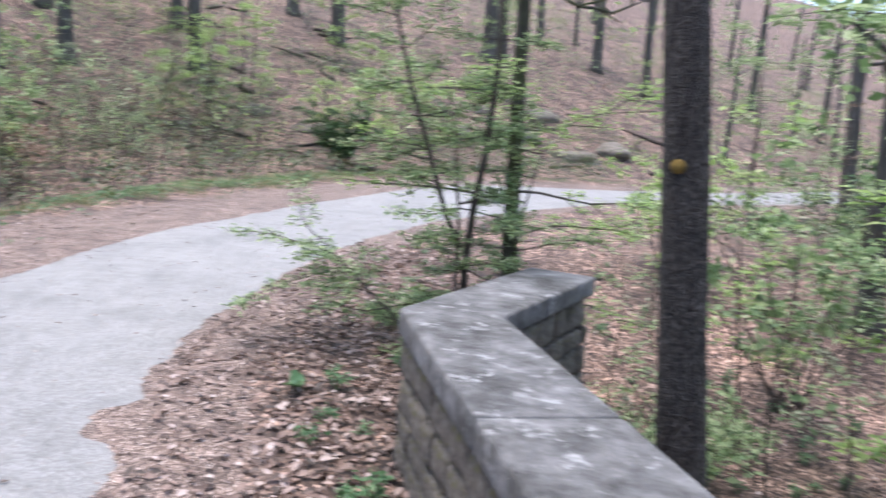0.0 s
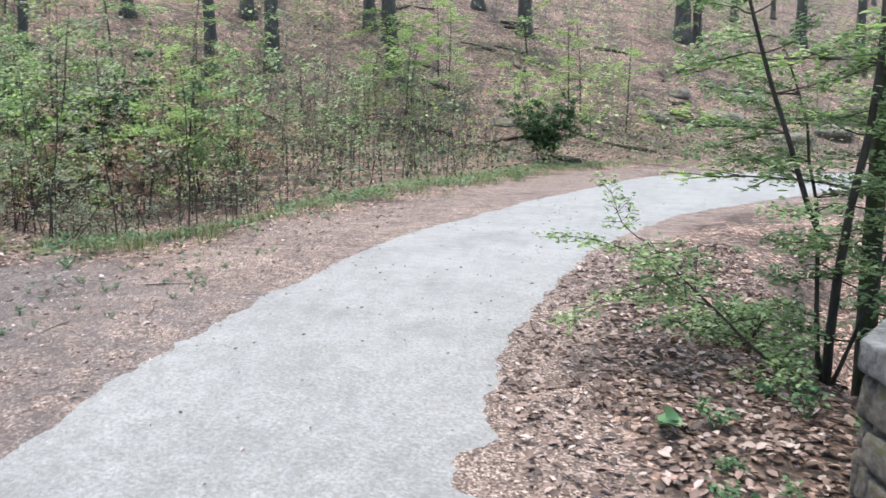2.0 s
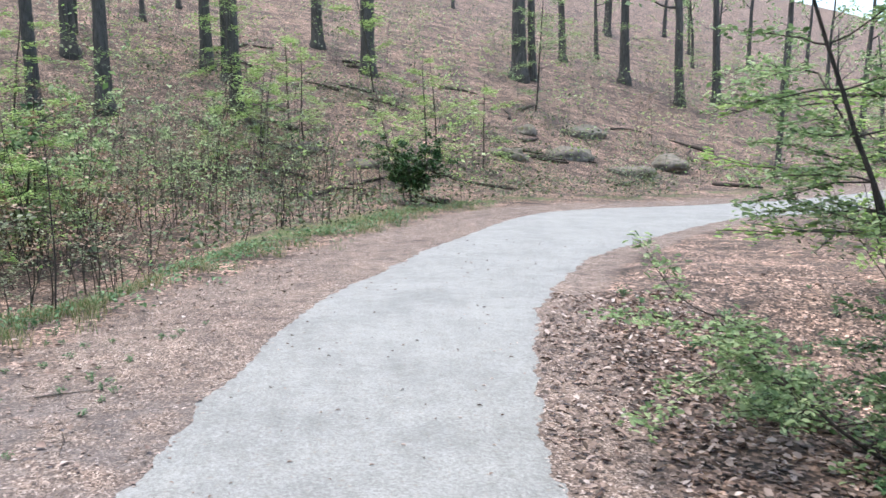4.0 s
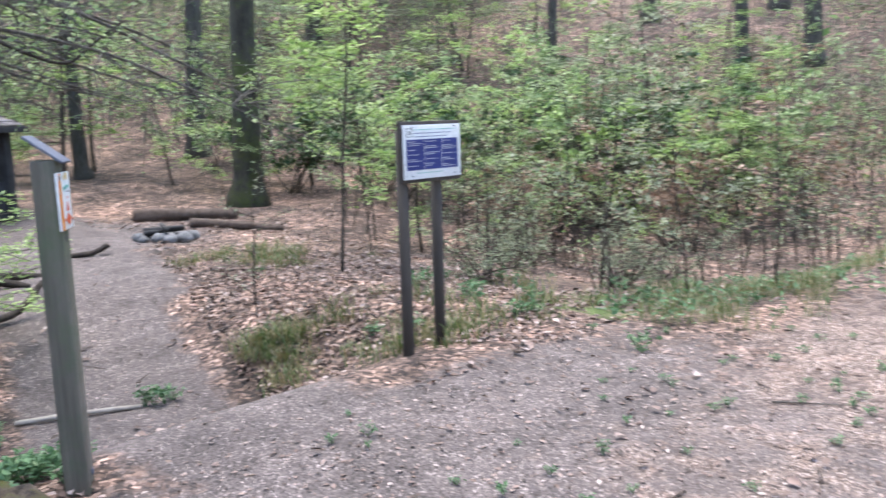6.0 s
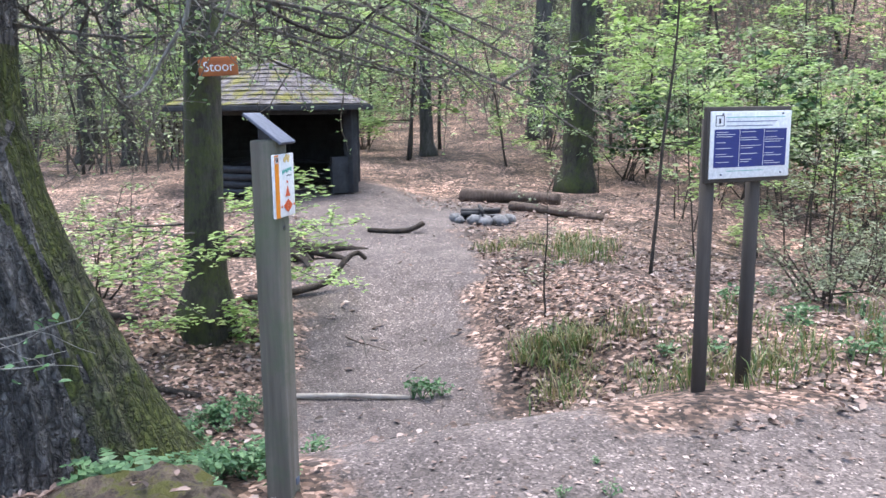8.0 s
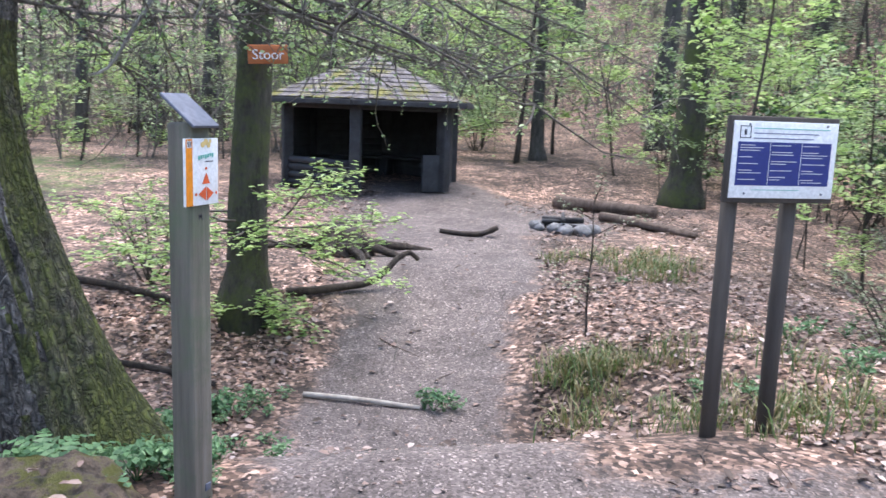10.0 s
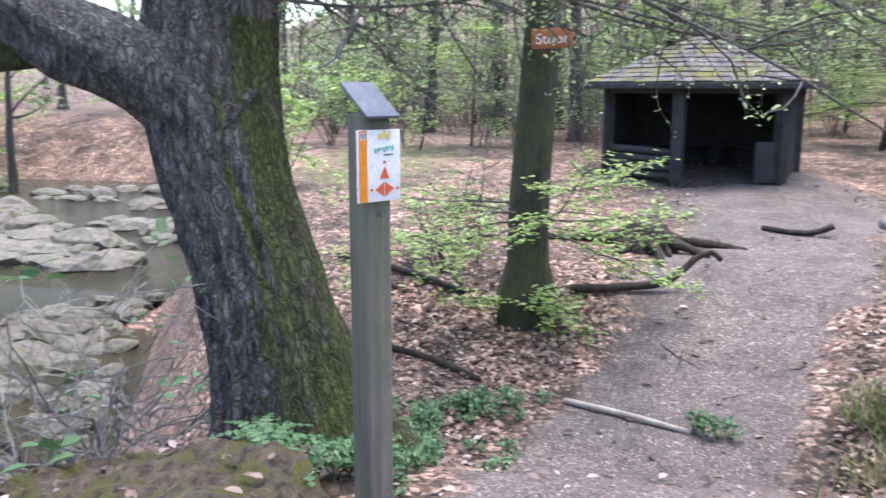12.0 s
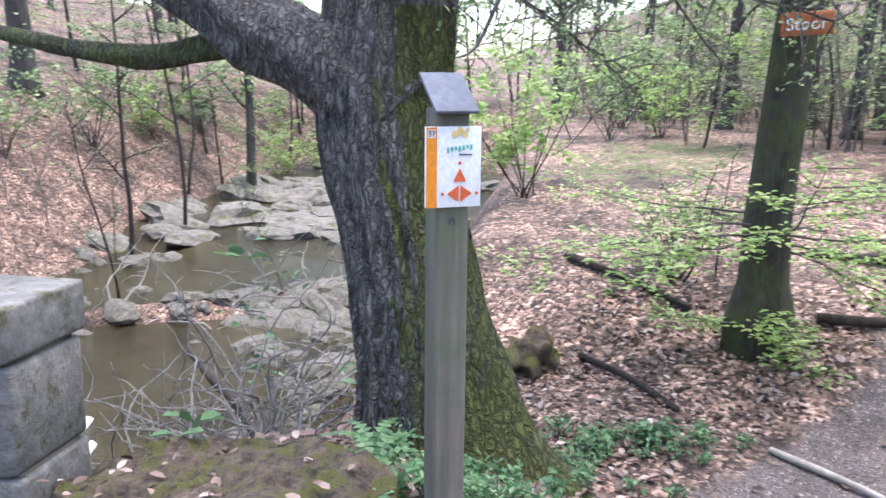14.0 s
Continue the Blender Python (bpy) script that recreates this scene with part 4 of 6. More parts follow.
# the leaning oak by the marker post
def build_oak():
    t = thing("oak_tree", pose(-6.02, 1.42, -0.3), "old leaning oak with furrowed bark and mossy roots", "tree")
    line = spline([(0.10, 0.10, -0.5), (0.05, 0.08, 0.0), (0.0, 0.02, 0.5), (-0.06, -0.1, 1.0), (-0.18, -0.3, 1.6), (-0.3, -0.42, 2.2), (-0.42, -0.3, 3.4), (-0.55, -0.2, 5.2), (-0.7, 0.0, 8.0), (-0.8, 0.2, 12.0)], 0.05)
    line = line[::1] if len(line) < 260 else line[:260]
    seg, vs = 150, []
    for p in line:
        z = p.z
        R = 0.315 + 0.05 * sst(z, 1.0, 2.0) - 0.12 * sst(z, 2.0, 4.5) - 0.1 * sst(z, 4, 12)
        flare = 0.6 * math.exp(-max(0, z + 0.25) * 2.3)
        for k in range(seg):
            a = 2 * math.pi * k / seg
            c, s = math.cos(a), math.sin(a)
            root = max(0.0, math.cos(a - radians(108))) ** 5 * 4.0 + max(0.0, math.cos(a - radians(50))) ** 4 * 1.4 + max(0.0, math.cos(a - radians(200))) ** 4 + max(0.0, math.cos(a - radians(-40))) ** 4 * 0.5
            r = R * (1 + flare * (0.3 + root))
            ridge = noise.noise((c * 6.5, s * 6.5, z * 1.5)) + 0.7 * noise.noise((c * 14, s * 14, z * 4.0 + 9))
            r += 0.05 * noise.noise((c * 1.2, s * 1.2, z * 0.9)) + 0.032 * (abs(ridge) ** 0.8) * (1 if ridge > 0 else -1)
            vs.append((p.x + r * c, p.y + r * s, p.z))
    n = len(line)
    # the moss keeps to the clearing side of the trunk
    bare, moss = Geo(), Geo()
    bare.v = list(vs)
    moss.v = list(vs)
    for i in range(n - 1):
        for k in range(seg):
            f = (i * seg + k, i * seg + (k + 1) % seg, (i + 1) * seg + (k + 1) % seg, (i + 1) * seg + k)
            a = 360 * k / seg + 40 * noise.noise((vs[f[0]][2] * 2.2, k * 0.2, 4)) - 10 * vs[f[0]][2]
            (moss if 20 < a < 150 and vs[f[0]][2] < 2.3 else bare).f.append(f)
    for name, geo, mat in (("trunk", bare, M_OAK), ("mossy_bark", moss, M_OAKMOSS)):
        used = sorted({i for f in geo.f for i in f})
        back = {i: j for j, i in enumerate(used)}
        geo.v, geo.f = [geo.v[i] for i in used], [tuple(back[i] for i in f) for f in geo.f]
        part(name, geo, mat, t, "thick green moss on furrowed bark" if mat is M_OAKMOSS else "")
    limb = spline([(-0.12, -0.2, 1.72), (0.0, -0.62, 2.02), (0.12, -1.1, 2.25), (0.2, -1.9, 2.75), (0.1, -3.2, 3.6), (-0.2, -4.8, 4.6)], 0.12)
    g = Geo()
    g.tube(limb, taper(0.25, 0.07, len(limb)), 24, 0.3)
    part("limb", g, M_OAK, t)
    br = spline([(0.02, -0.95, 2.2), (0.12, -1.4, 2.1), (0.2, -1.9, 2.06), (0.3, -2.6, 2.14), (0.4, -3.6, 2.3)], 0.1)
    g = Geo()
    g.tube(br, taper(0.085, 0.04, len(br)), 14, 0.35)
    part("mossy_branch", g, M_OAKMOSS, t, "moss-covered side branch")
    wood, leaf, ends = Geo(), Geo(), []
    for k in range(26):
        b = line[min(n - 1, int(n * (0.45 + 0.55 * k / 26)))]
        a = rng.uniform(0, 6.28)
        l1 = wander(b, (math.cos(a), math.sin(a), rng.uniform(0.1, 0.7)), rng.uniform(2, 4), 7, 0.18, rng)
        wood.tube(l1, taper(0.06, 0.01, len(l1)), 6)
        for q in l1[3:]:
            tw = wander(q, rng.normal(0, 1, 3), 0.8, 3, 0.2, rng)
            wood.tube(tw, taper(0.012, 0.004, len(tw)), 4)
            ends += tw[1:]
    part("limbs", wood, M_OAK, t)
    leaf.leaves([ends[i] + Vector(rng.normal(0, 0.2, 3)) for i in rng.integers(0, len(ends), 900)], 0.1, rng, 0.3)
    part("crown", leaf, M_LEAF, t)


build_oak()

# tree with the orange name sign
make_tree("sign_tree", at_ground(-8.95, 2.5), 14, 0.175, (-0.06, 0.01), rng, "slim mossy beech carrying a small orange sign", M_BARK, M_LEAF, 9, 0.35, 700, 0.12,
          low=[(0.96, 20, 1.6), (1.06, 75, 1.3), (1.11, -40, 1.6), (1.05, -80, 1.9), (1.01, 50, 1.1), (0.96, 100, 1.4), (1.21, -110, 2.0), (1.0, -130, 1.8), (0.35, 10, 0.8), (0.3, 60, 0.7), (0.4, -50, 0.8), (1.15, 150, 1.5), (1.06, -20, 1.5), (0.5, 30, 0.9)], flare=1.75, low_size=0.058)

east_trunk = make_tree("roadside_tree", pose(3.72, 1.98, -1.15), 13, 0.135, (-0.09, 0.06), np.random.default_rng(77), "straight dark trunk with a yellow paint dot", M_PINE, M_LEAF, 8, 0.4, 600, 0.12, flare=1.4, bend=0.006)
bole = [v.co for v in [o for o in east_trunk.children if o.name.startswith("trunk")][0].data.vertices]
rings = [sum(bole[k:k + 14], Vector()) / 14 for k in range(0, len(bole) - 13, 14)]
low, high = [(a, b) for a, b in zip(rings, rings[1:]) if a.z <= 2.79 < b.z][0]
heart = low.lerp(high, (2.79 - low.z) / (high.z - low.z))
g = Geo()
g.tube([heart + Vector((-0.055, -0.085, 0)), heart + Vector((-0.068, -0.104, 0))], [0.036, 0.034], 14)
part("paint_dot", g, plain("ochre_paint", (0.17, 0.105, 0.02), 0.95), east_trunk, "ochre yellow waymark paint dot")
make_tree("young_tree", at_ground(2.98, 5.1), 8, 0.075, (-0.05, 0.0), rng, "slender young tree behind the wing wall", M_BARK, M_BRIGHT, 8, 0.4, 350, 0.08,
          low=[(1.6, 20, 1.4), (1.9, 200, 1.3), (2.2, 80, 1.2), (2.5, -60, 1.4), (1.2, -30, 1.0), (2.0, -10, 1.5), (2.4, 140, 1.3), (2.8, 170, 1.2), (2.7, -100, 1.2)], low_size=0.055, bend=0.006)
# hornbeam sapling leaning over the path
hs = thing("hornbeam_sapling", at_ground(2.55, 4.45), "multi-stemmed leafy hornbeam sapling by the wall", "sapling")
wood, leaf = Geo(), Geo()
for way, ln, r in (((-0.1, 0.0, 1), 4.2, 0.032), ((-0.5, -0.08, 0.85), 2.6, 0.02), ((-0.25, 0.2, 0.9), 2.6, 0.018), ((0.3, 0.1, 0.8), 2.0, 0.016), ((-0.8, -0.1, 0.35), 1.5, 0.014)):
    st = wander((-0.07, 0, 0.85) if way[0] == -0.5 else (0, 0, -0.1), way, ln, 10, 0.09, rng, 0.02)
    wood.tube(st, taper(r, r * 0.3, len(st)), 8)
    for j in range(2, len(st)):
        for _ in range(2):
            a = rng.uniform(0, 6.28)
            spray(wood, leaf, st[j], (math.cos(a) - 0.3, math.sin(a), 0.15), rng.uniform(0.4, 0.9), rng, 0.045, 44, 0.006, 0.0)
part("branchwork", wood, M_DARKTWIG, hs)
part("foliage", leaf, M_LEAF, hs)

# tree by the fallen log
make_tree("clearing_tree", at_ground(-15.1, 9.8), 15, 0.27, (0.05, 0.0), rng, "mossy old tree behind the fallen log", M_BARK, M_LEAF, 8, 0.25, 600, 0.14, flare=1.7, low=[(2.2, -20, 2.4), (2.6, 40, 2.0), (1.6, -70, 1.6)])

# hillside trees in view of the path
hill = [(-12.2, 30.0, 0.3), (-8.3, 33.5, 0.3), (-9.9, 38.0, 0.22), (-4.3, 46.0, 0.42), (4.6, 54.0, 0.5), (-11.2, 39.5, 0.3), (5.6, 55.0, 0.3), (-7.6, 50.0, 0.35), (-13.5, 27.5, 0.25), (13.0, 62.0, 0.4), (9.0, 66.0, 0.3), (16, 58, 0.35), (-16, 36, 0.32), (-19, 31, 0.25), (8.0, 8.9, 0.16), (10.5, 15.0, 0.14), (-20.3, 8.8, 0.08), (-21, 2.1, 0.1), (-25.4, 1.3, 0.16), (-23.9, -2.0, 0.12), (-22.2, 1.1, 0.1), (-25.4, -16.4, 0.16), (-19.9, -14.6, 0.1), (-25.4, -0.3, 0.14)]
kinds = []
FAR[0] = True
for k in range(5):
    kinds.append(make_tree("forest_tree", pose(0, 0, -900 - 50 * k), 15, 0.3, (rng.normal(0, 0.03), rng.normal(0, 0.03)), rng, "tall grey-brown forest tree with thin spring foliage", M_FARBARK, M_LEAF, 8, 0.3, 330, 0.4,
                           low=[(rng.uniform(2.0, 4.5), rng.uniform(0, 360), rng.uniform(2.0, 3.2)) for _ in range(4)], group="forest trees", seg=10, low_size=0.1))


def plant(kind, x, y, s, turn, dz=0.0):
    kind.scale = (s, s, s)
    ob = copy_thing(kind, at_ground(x, y, turn, dz))
    ob.scale = (s, s, s)
    return ob


for i, (x, y, r) in enumerate(hill):
    plant(kinds[i % 5], x, y, max(0.55, r / 0.3), i * 71.0)
made = list(hill)
tries = 0
while len(made) < 245 and tries < 8000:
    tries += 1
    x, y = rng.uniform(-75, 65), rng.uniform(-45, 105)
    clear = math.hypot((x + 11) / 10.5, (y - 4) / 6.5)
    if clear < 1 or off_path(x, y) < 2.2 or abs(y - stream_y(x)) < 4.6 and x < 12 or math.hypot(x - 1, y) < 7 or (-14 < x < 13 and 0 < y < 57):
        continue
    if min(math.hypot(x - a, y - b) for a, b, _ in made) < 2.6:
        continue
    r = rng.uniform(0.1, 0.34)
    made.append((x, y, r))
    plant(kinds[tries % 5], x, y, max(0.5, r / 0.3), rng.uniform(0, 360))
for k in kinds:
    for o in (*k.children_recursive, k):
        bpy.data.objects.remove(o)

# ---- saplings and shrubs ----
sap = [make_sapling("sapling", pose(0, 0, -900), h, rng, lab, mat, nb, ls, per, 0.012, group="understory saplings", spread=sp) for h, lab, mat, nb, ls, per, sp in (
    (2.6, "thin woodland sapling with fresh green leaves", M_LEAF, 10, 0.078, 14, 0.32), (3.4, "tall thin sapling with bright young leaves", M_BRIGHT, 10, 0.085, 14, 0.3), (1.6, "low spindly sapling with small olive leaves", M_OLIVE, 9, 0.055, 14, 0.4),
    (2.2, "spindly brown-leaved sapling among undergrowth", M_COPPER, 8, 0.06, 9, 0.3), (3.0, "thin olive-leaved sapling on the woodland edge", M_OLIVE, 11, 0.065, 14, 0.3), (1.3, "bare twiggy young shoot", M_OLIVE, 7, 0.035, 5, 0.45))]


def plant_sapling(k, x, y, s):
    return plant(sap[k], x, y, s, rng.uniform(0, 360))


n = 0
tries = 0
while n < 130 and tries < 5000:
    tries += 1
    x, y = rng.uniform(-17, -3.6), rng.uniform(5.2, 28)
    e = off_path(x, y)
    if e < 2.7 or e > 15 or math.hypot(x + 13, y - 5.5) < 4.5 or off_trail(x, y) < 2.2 or (y < 7.2 and x > -8.5) or (x < -9 and y < 8.5):
        continue
    near = e < 5
    plant_sapling(int(rng.choice([2, 5, 5, 4, 5, 3])) if near else int(rng.choice([0, 1, 2, 3, 4, 0, 4])), x, y, rng.uniform(0.6, 1.15))
    n += 1
n = 0
while n < 80 and tries < 12000:
    tries += 1
    x, y = rng.uniform(-45, 35), rng.uniform(-28, 60)
    if off_path(x, y) < 2.0 or math.hypot((x + 12) / 9.5, (y - 4) / 6.5) < 1 or abs(y - stream_y(x)) < 4.4 and x < 10 or (-8 < x < 4.2 and -2 < y < 24) or math.hypot(x, y) < 8:
        continue
    plant_sapling(int(rng.integers(0, 6)), x, y, rng.uniform(0.7, 1.4))
    n += 1
# placed by eye along the walk
for k, x, y, s in ((5, -7.65, 5.2, 0.95), (1, -9.5, 8.2, 0.95), (0, -10.6, 9.2, 1.1), (0, 4.7, 3.6, 1.0), (1, 5.4, 6.2, 1.0), (0, 4.2, 6.6, 0.8), (4, 6.0, 5.0, 0.9), (2, 3.9, 4.4, 0.8), (3, -7.6, 13.2, 1.1), (3, -8.6, 12.2, 1.2), (1, -10.5, 14.5, 1.2), (0, -11.4, 12.0, 1.2), (5, -9.9, 1.9, 0.9), (5, -9.6, 1.6, 0.7), (2, 5.0, 8.0, 0.9), (0, 6.8, 8.4, 1.1)):
    plant_sapling(k, x, y, s)
for k in sap:
    for o in (*k.children_recursive, k):
        bpy.data.objects.remove(o)

make_shrub("holly_bush", at_ground(-1.0, 24.9), 0.8, 2.3, rng, "dense dark green holly bush at the bend", M_DEEP, 26, 0.085, 34)
make_shrub("bramble_shrub", at_ground(2.1, 5.4), 0.4, 0.4, rng, "low green bramble shrub beside the wall", M_LEAF, 12, 0.05, 20)
make_shrub("bramble_shrub", at_ground(3.7, 3.3, 0, 0.4), 0.6, 0.9, rng, "leafy bramble growing below the parapet", M_LEAF, 12, 0.05, 20)
make_shrub("bramble_shrub", at_ground(4.6, 5.4), 0.8, 0.9, rng, "leafy bramble growing below the parapet", M_LEAF, 14, 0.05, 20)
make_shrub("bramble_shrub", at_ground(4.7, 1.3), 0.7, 0.7, rng, "leafy bramble growing below the parapet", M_HERB, 14, 0.06, 16)
make_shrub("bramble_shrub", at_ground(5.6, 3.2), 0.8, 0.7, rng, "leafy bramble growing below the parapet", M_HERB, 14, 0.06, 16)
for x, y in ((-5.9, 8.6), (-6.8, 7.4), (-7.6, 8.8), (-8.6, 9.8), (-6.4, 10.4)):
    make_shrub("undergrowth_shrub", at_ground(x, y), 0.6, 0.8, rng, "tangled low undergrowth of olive-green shoots", M_OLIVE, 9, 0.04, 12, "undergrowth shrubs")
make_shrub("bare_shrub", at_ground(-9.7, 1.6), 0.6, 1.1, rng, "dark bare-stemmed shrub with few leaves by sign tree", M_LEAF, 7, 0.04, 4)

bush = [make_shrub("leafy_shrub", pose(0, 0, -900), 1.0, h, rng, lab, mat, 9, ls, per, "woodland edge shrubs") for h, lab, mat, ls, per in (
    (2.6, "tall loose shrub with fresh green leaves", M_LEAF, 0.1, 14), (2.2, "tall loose shrub with bright young leaves", M_BRIGHT, 0.11, 12), (2.4, "dark evergreen shrub in the undergrowth", M_DEEP, 0.11, 17), (2.0, "loose shrub of dry coppery leaves", M_COPPER, 0.09, 9))]
spots = [(0, -7.6, 14.6), (1, -9.2, 13.2), (0, -8.2, 18.4), (3, -6.9, 16.2), (0, -11.0, 14.0), (2, -13.5, 19.5), (2, -17.0, 17.0), (2, -11.8, 13.2), (2, -15.8, 11.4), (2, -10.0, 15.6), (2, -18.8, 15.6), (0, -12.0, 18.4), (2, -11.2, 16.0), (3, -8.8, 15.8), (0, -10.5, 17.0), (2, -12.8, 11.8), (3, -10.2, 11.6), (0, -13.6, 17.5), (2, -9.4, 18.6), (0, -14.5, 12.8), (1, -14.8, 15.4), (2, -15.6, 19.0), (0, -17.5, 14.0), (0, -18.5, 11.0), (2, -19.6, 13.0), (1, -21.0, 16.0), (0, -16.6, 21.0), (0, 6.2, 6.8), (1, 7.4, 4.8), (0, 8.8, 9.2), (2, 9.5, 12.5), (1, 5.6, 10.4), (0, 12.5, 17.0), (1, -20.5, -2.4), (0, -22.5, -4.2), (0, -19.0, -3.0), (1, -24.0, 4.5), (0, -23.0, 8.0), (2, -26.0, 6.5), (0, -27.5, 1.5), (1, -12.5, -1.4), (3, -7.6, 12.6), (3, -9.6, 12.4), (0, -15, -15), (1, -18, -16.5), (0, -12, -13.5), (2, -21, -18), (0, -9, -12), (1, -24, -17.5)]
for k, x, y in spots:
    plant(bush[k], x, y, rng.uniform(0.75, 1.2), rng.uniform(0, 360))
for k in bush:
    for o in (*k.children_recursive, k):
        bpy.data.objects.remove(o)

FAR[0] = False
bs = thing("beech_sapling", at_ground(-8.2, 6.65), "leaning beech sapling with bright layered young leaves", "sapling")
stem = wander((0, 0, -0.1), (-0.05, 0.14, 1), 4.2, 12, 0.04, rng, 0.03)
wood, leaf = Geo(), Geo()
wood.tube(stem, taper(0.02, 0.006, len(stem)), 8)
for j in range(4, len(stem)):
    for _ in range(2):
        a = rng.uniform(0, 6.28)
        spray(wood, leaf, stem[j], (math.cos(a) + 0.3, math.sin(a) + 0.3, 0.25), rng.uniform(0.7, 1.25), rng, 0.075, 24, 0.006, 0.0)
part("stem", wood, M_DARKTWIG, bs)
part("foliage", leaf, M_BRIGHT, bs)

# young beeches with leaves in level layers
FAR[0] = True


def layered_beech(H, n, reach, leaf_mat, label):
    t = thing("young_beech", pose(0, 0, -900), label, "tree", "young beeches")
    line = wander((0, 0, -0.1), (rng.normal(0, 0.06), rng.normal(0, 0.06), 1), H, 10, 0.04, rng, 0.03)
    g, leaf = Geo(), Geo()
    g.tube(line, taper(0.012 + 0.006 * H, 0.008, len(line)), 7)
    for k in range(n):
        u = 1.5 + 8 * (k + rng.uniform(0, 0.9)) / n
        i = min(9, int(u))
        a = k * 2.4 + rng.uniform(-0.6, 0.6)
        spray(g, leaf, line[i].lerp(line[i + 1], u - i), (math.cos(a), math.sin(a), 0.1), reach * rng.uniform(0.6, 1.2) * (1.25 - 0.07 * u), rng, 0.105, 22, 0.009, -0.02, flat=0.88)
    part("trunk", g, M_DARKTWIG, t)
    part("foliage", leaf, leaf_mat, t)
    return t


beech = [layered_beech(4.6, 11, 1.7, M_BRIGHT, "young beech with bright leaves in level layers"), layered_beech(6.2, 13, 2.1, M_LEAF, "slim young beech with layered fresh leaves"), layered_beech(3.4, 9, 1.3, M_BRIGHT, "small beech with layered yellow-green leaves"), layered_beech(5.4, 10, 1.9, M_OLIVE, "young beech with sparse dull green layers")]
for k, x, y, q in ((0, -8.0, 31.5, 1.1), (2, -6.2, 32.8, 1.2), (0, -0.9, 31.5, 1.0), (2, 1.4, 33.0, 1.1), (0, -12.6, 24.5, 1.0), (2, -3.6, 42.0, 1.5), (1, 4.8, 46.0, 1.2), (1, -36, -17, 1.4), (0, -38, -20, 1.5), (3, -40, -17, 1.6), (1, -42, -22, 1.6), (0, -35, -14, 1.3), (1, -45, -19, 1.8), (1, -22, -20, 1.4), (0, -26, -19, 1.4), (3, -24, -24, 1.5), (1, -18, -20, 1.3), (0, -30, -22, 1.5), (0, 12.2, 14.5, 1.0), (1, 5.6, 2.4, 0.9), (0, 7.0, 4.4, 1.1), (3, 6.2, 0.4, 1.0), (1, 9.6, 17.8, 0.9), (2, 10.4, 10.6, 1.1), (0, -16.2, 12.2, 0.9), (2, -17.6, 9.6, 0.9), (1, -19.5, 8.0, 0.9), (0, -20.8, 5.6, 0.8), (3, -19.2, 1.2, 0.8), (2, -18.6, -0.9, 0.9), (0, -22.6, 3.2, 0.9), (1, -21.6, 9.6, 1.0), (3, -18.2, 12.6, 1.0), (0, -13.4, 13.6, 0.9), (1, -11.4, 18.6, 0.9)):
    plant(beech[k], x, y, q, rng.uniform(0, 360))
for k, x, y, q in ((0, -6.1, 27, 0.8), (2, -1.9, 29, 1.0), (0, -5.3, 31, 0.9), (0, -0.4, 33, 0.9), (2, -6.3, 28, 1.1), (2, -7.3, 26, 0.9), (2, -1.3, 25.5, 0.8), (0, -7.6, 15, 0.75), (3, -9.9, 14, 0.7), (2, -7.1, 12.5, 0.7), (0, -9.9, 9.5, 0.62), (0, -7.4, 15, 0.65), (1, -10.0, 14, 0.6)):
    plant(beech[k], x, y, q, rng.uniform(0, 360))
n = tries = 0
while n < 70 and tries < 4000:
    tries += 1
    x, y = rng.uniform(-46, -19), rng.uniform(-22, 30)
    if abs(y - stream_y(x)) < 5:
        continue
    plant(beech[int(rng.integers(0, 4))], x, y, rng.uniform(0.8, 1.5), rng.uniform(0, 360))
    n += 1
for k in beech:
    for o in (*k.children_recursive, k):
        bpy.data.objects.remove(o)
FAR[0] = False

# thin whips crowding the woodland edge
whips, whip_leaves = Geo(), [Geo() for _ in range(3)]
n = tries = 0
while n < 300 and tries < 9000:
    tries += 1
    x, y = rng.uniform(-17, -2.0), rng.uniform(6.2, 27)
    e = off_path(x, y)
    if e < 3.1 + 1.2 * rng.uniform() or e > 12 or (x < -9 and y < 9) or y < 9.3 and x < -6.4 or y < 7 or noise.noise((x * 0.55, y * 0.55, 9)) < -0.02:
        continue
    n += 1
    z, h = floor_z(x, y), rng.uniform(0.5, 1.3) * rng.uniform(0.8, 2.4)
    st = wander((x, y, z - 0.05), (rng.normal(0, 0.13), rng.normal(0, 0.13), 1), h, 5, 0.09, rng)
    whips.tube(st, taper(rng.uniform(0.006, 0.016), 0.003, len(st)), 4, caps=False)
    for j in (2, 3, 3, 4):
        tw = wander(st[j], (rng.normal(0, 1), rng.normal(0, 1), 0.9), h * rng.uniform(0.15, 0.35), 3, 0.16, rng)
        whips.tube(tw, taper(0.004, 0.002, len(tw)), 3, caps=False)
        if rng.uniform() < 0.6:
            whip_leaves[n % 3].leaves([q + Vector(rng.normal(0, 0.04, 3)) for q in tw[1:] for _ in range(2)], 0.06, rng, 0.6, simple=True)
single("thicket_stems", whips, M_DARKTWIG, "crowd of thin dark stems along the woodland edge", "undergrowth", kind="stuff")
for g, mat, lab in zip(whip_leaves, (M_BRIGHT, M_COPPER, M_OLIVE), ("few bright young leaves on thin stems", "withered coppery leaves on thin stems", "small dull green leaves on thin stems")):
    single("thicket_leaves", g, mat, lab, "undergrowth", kind="stuff")

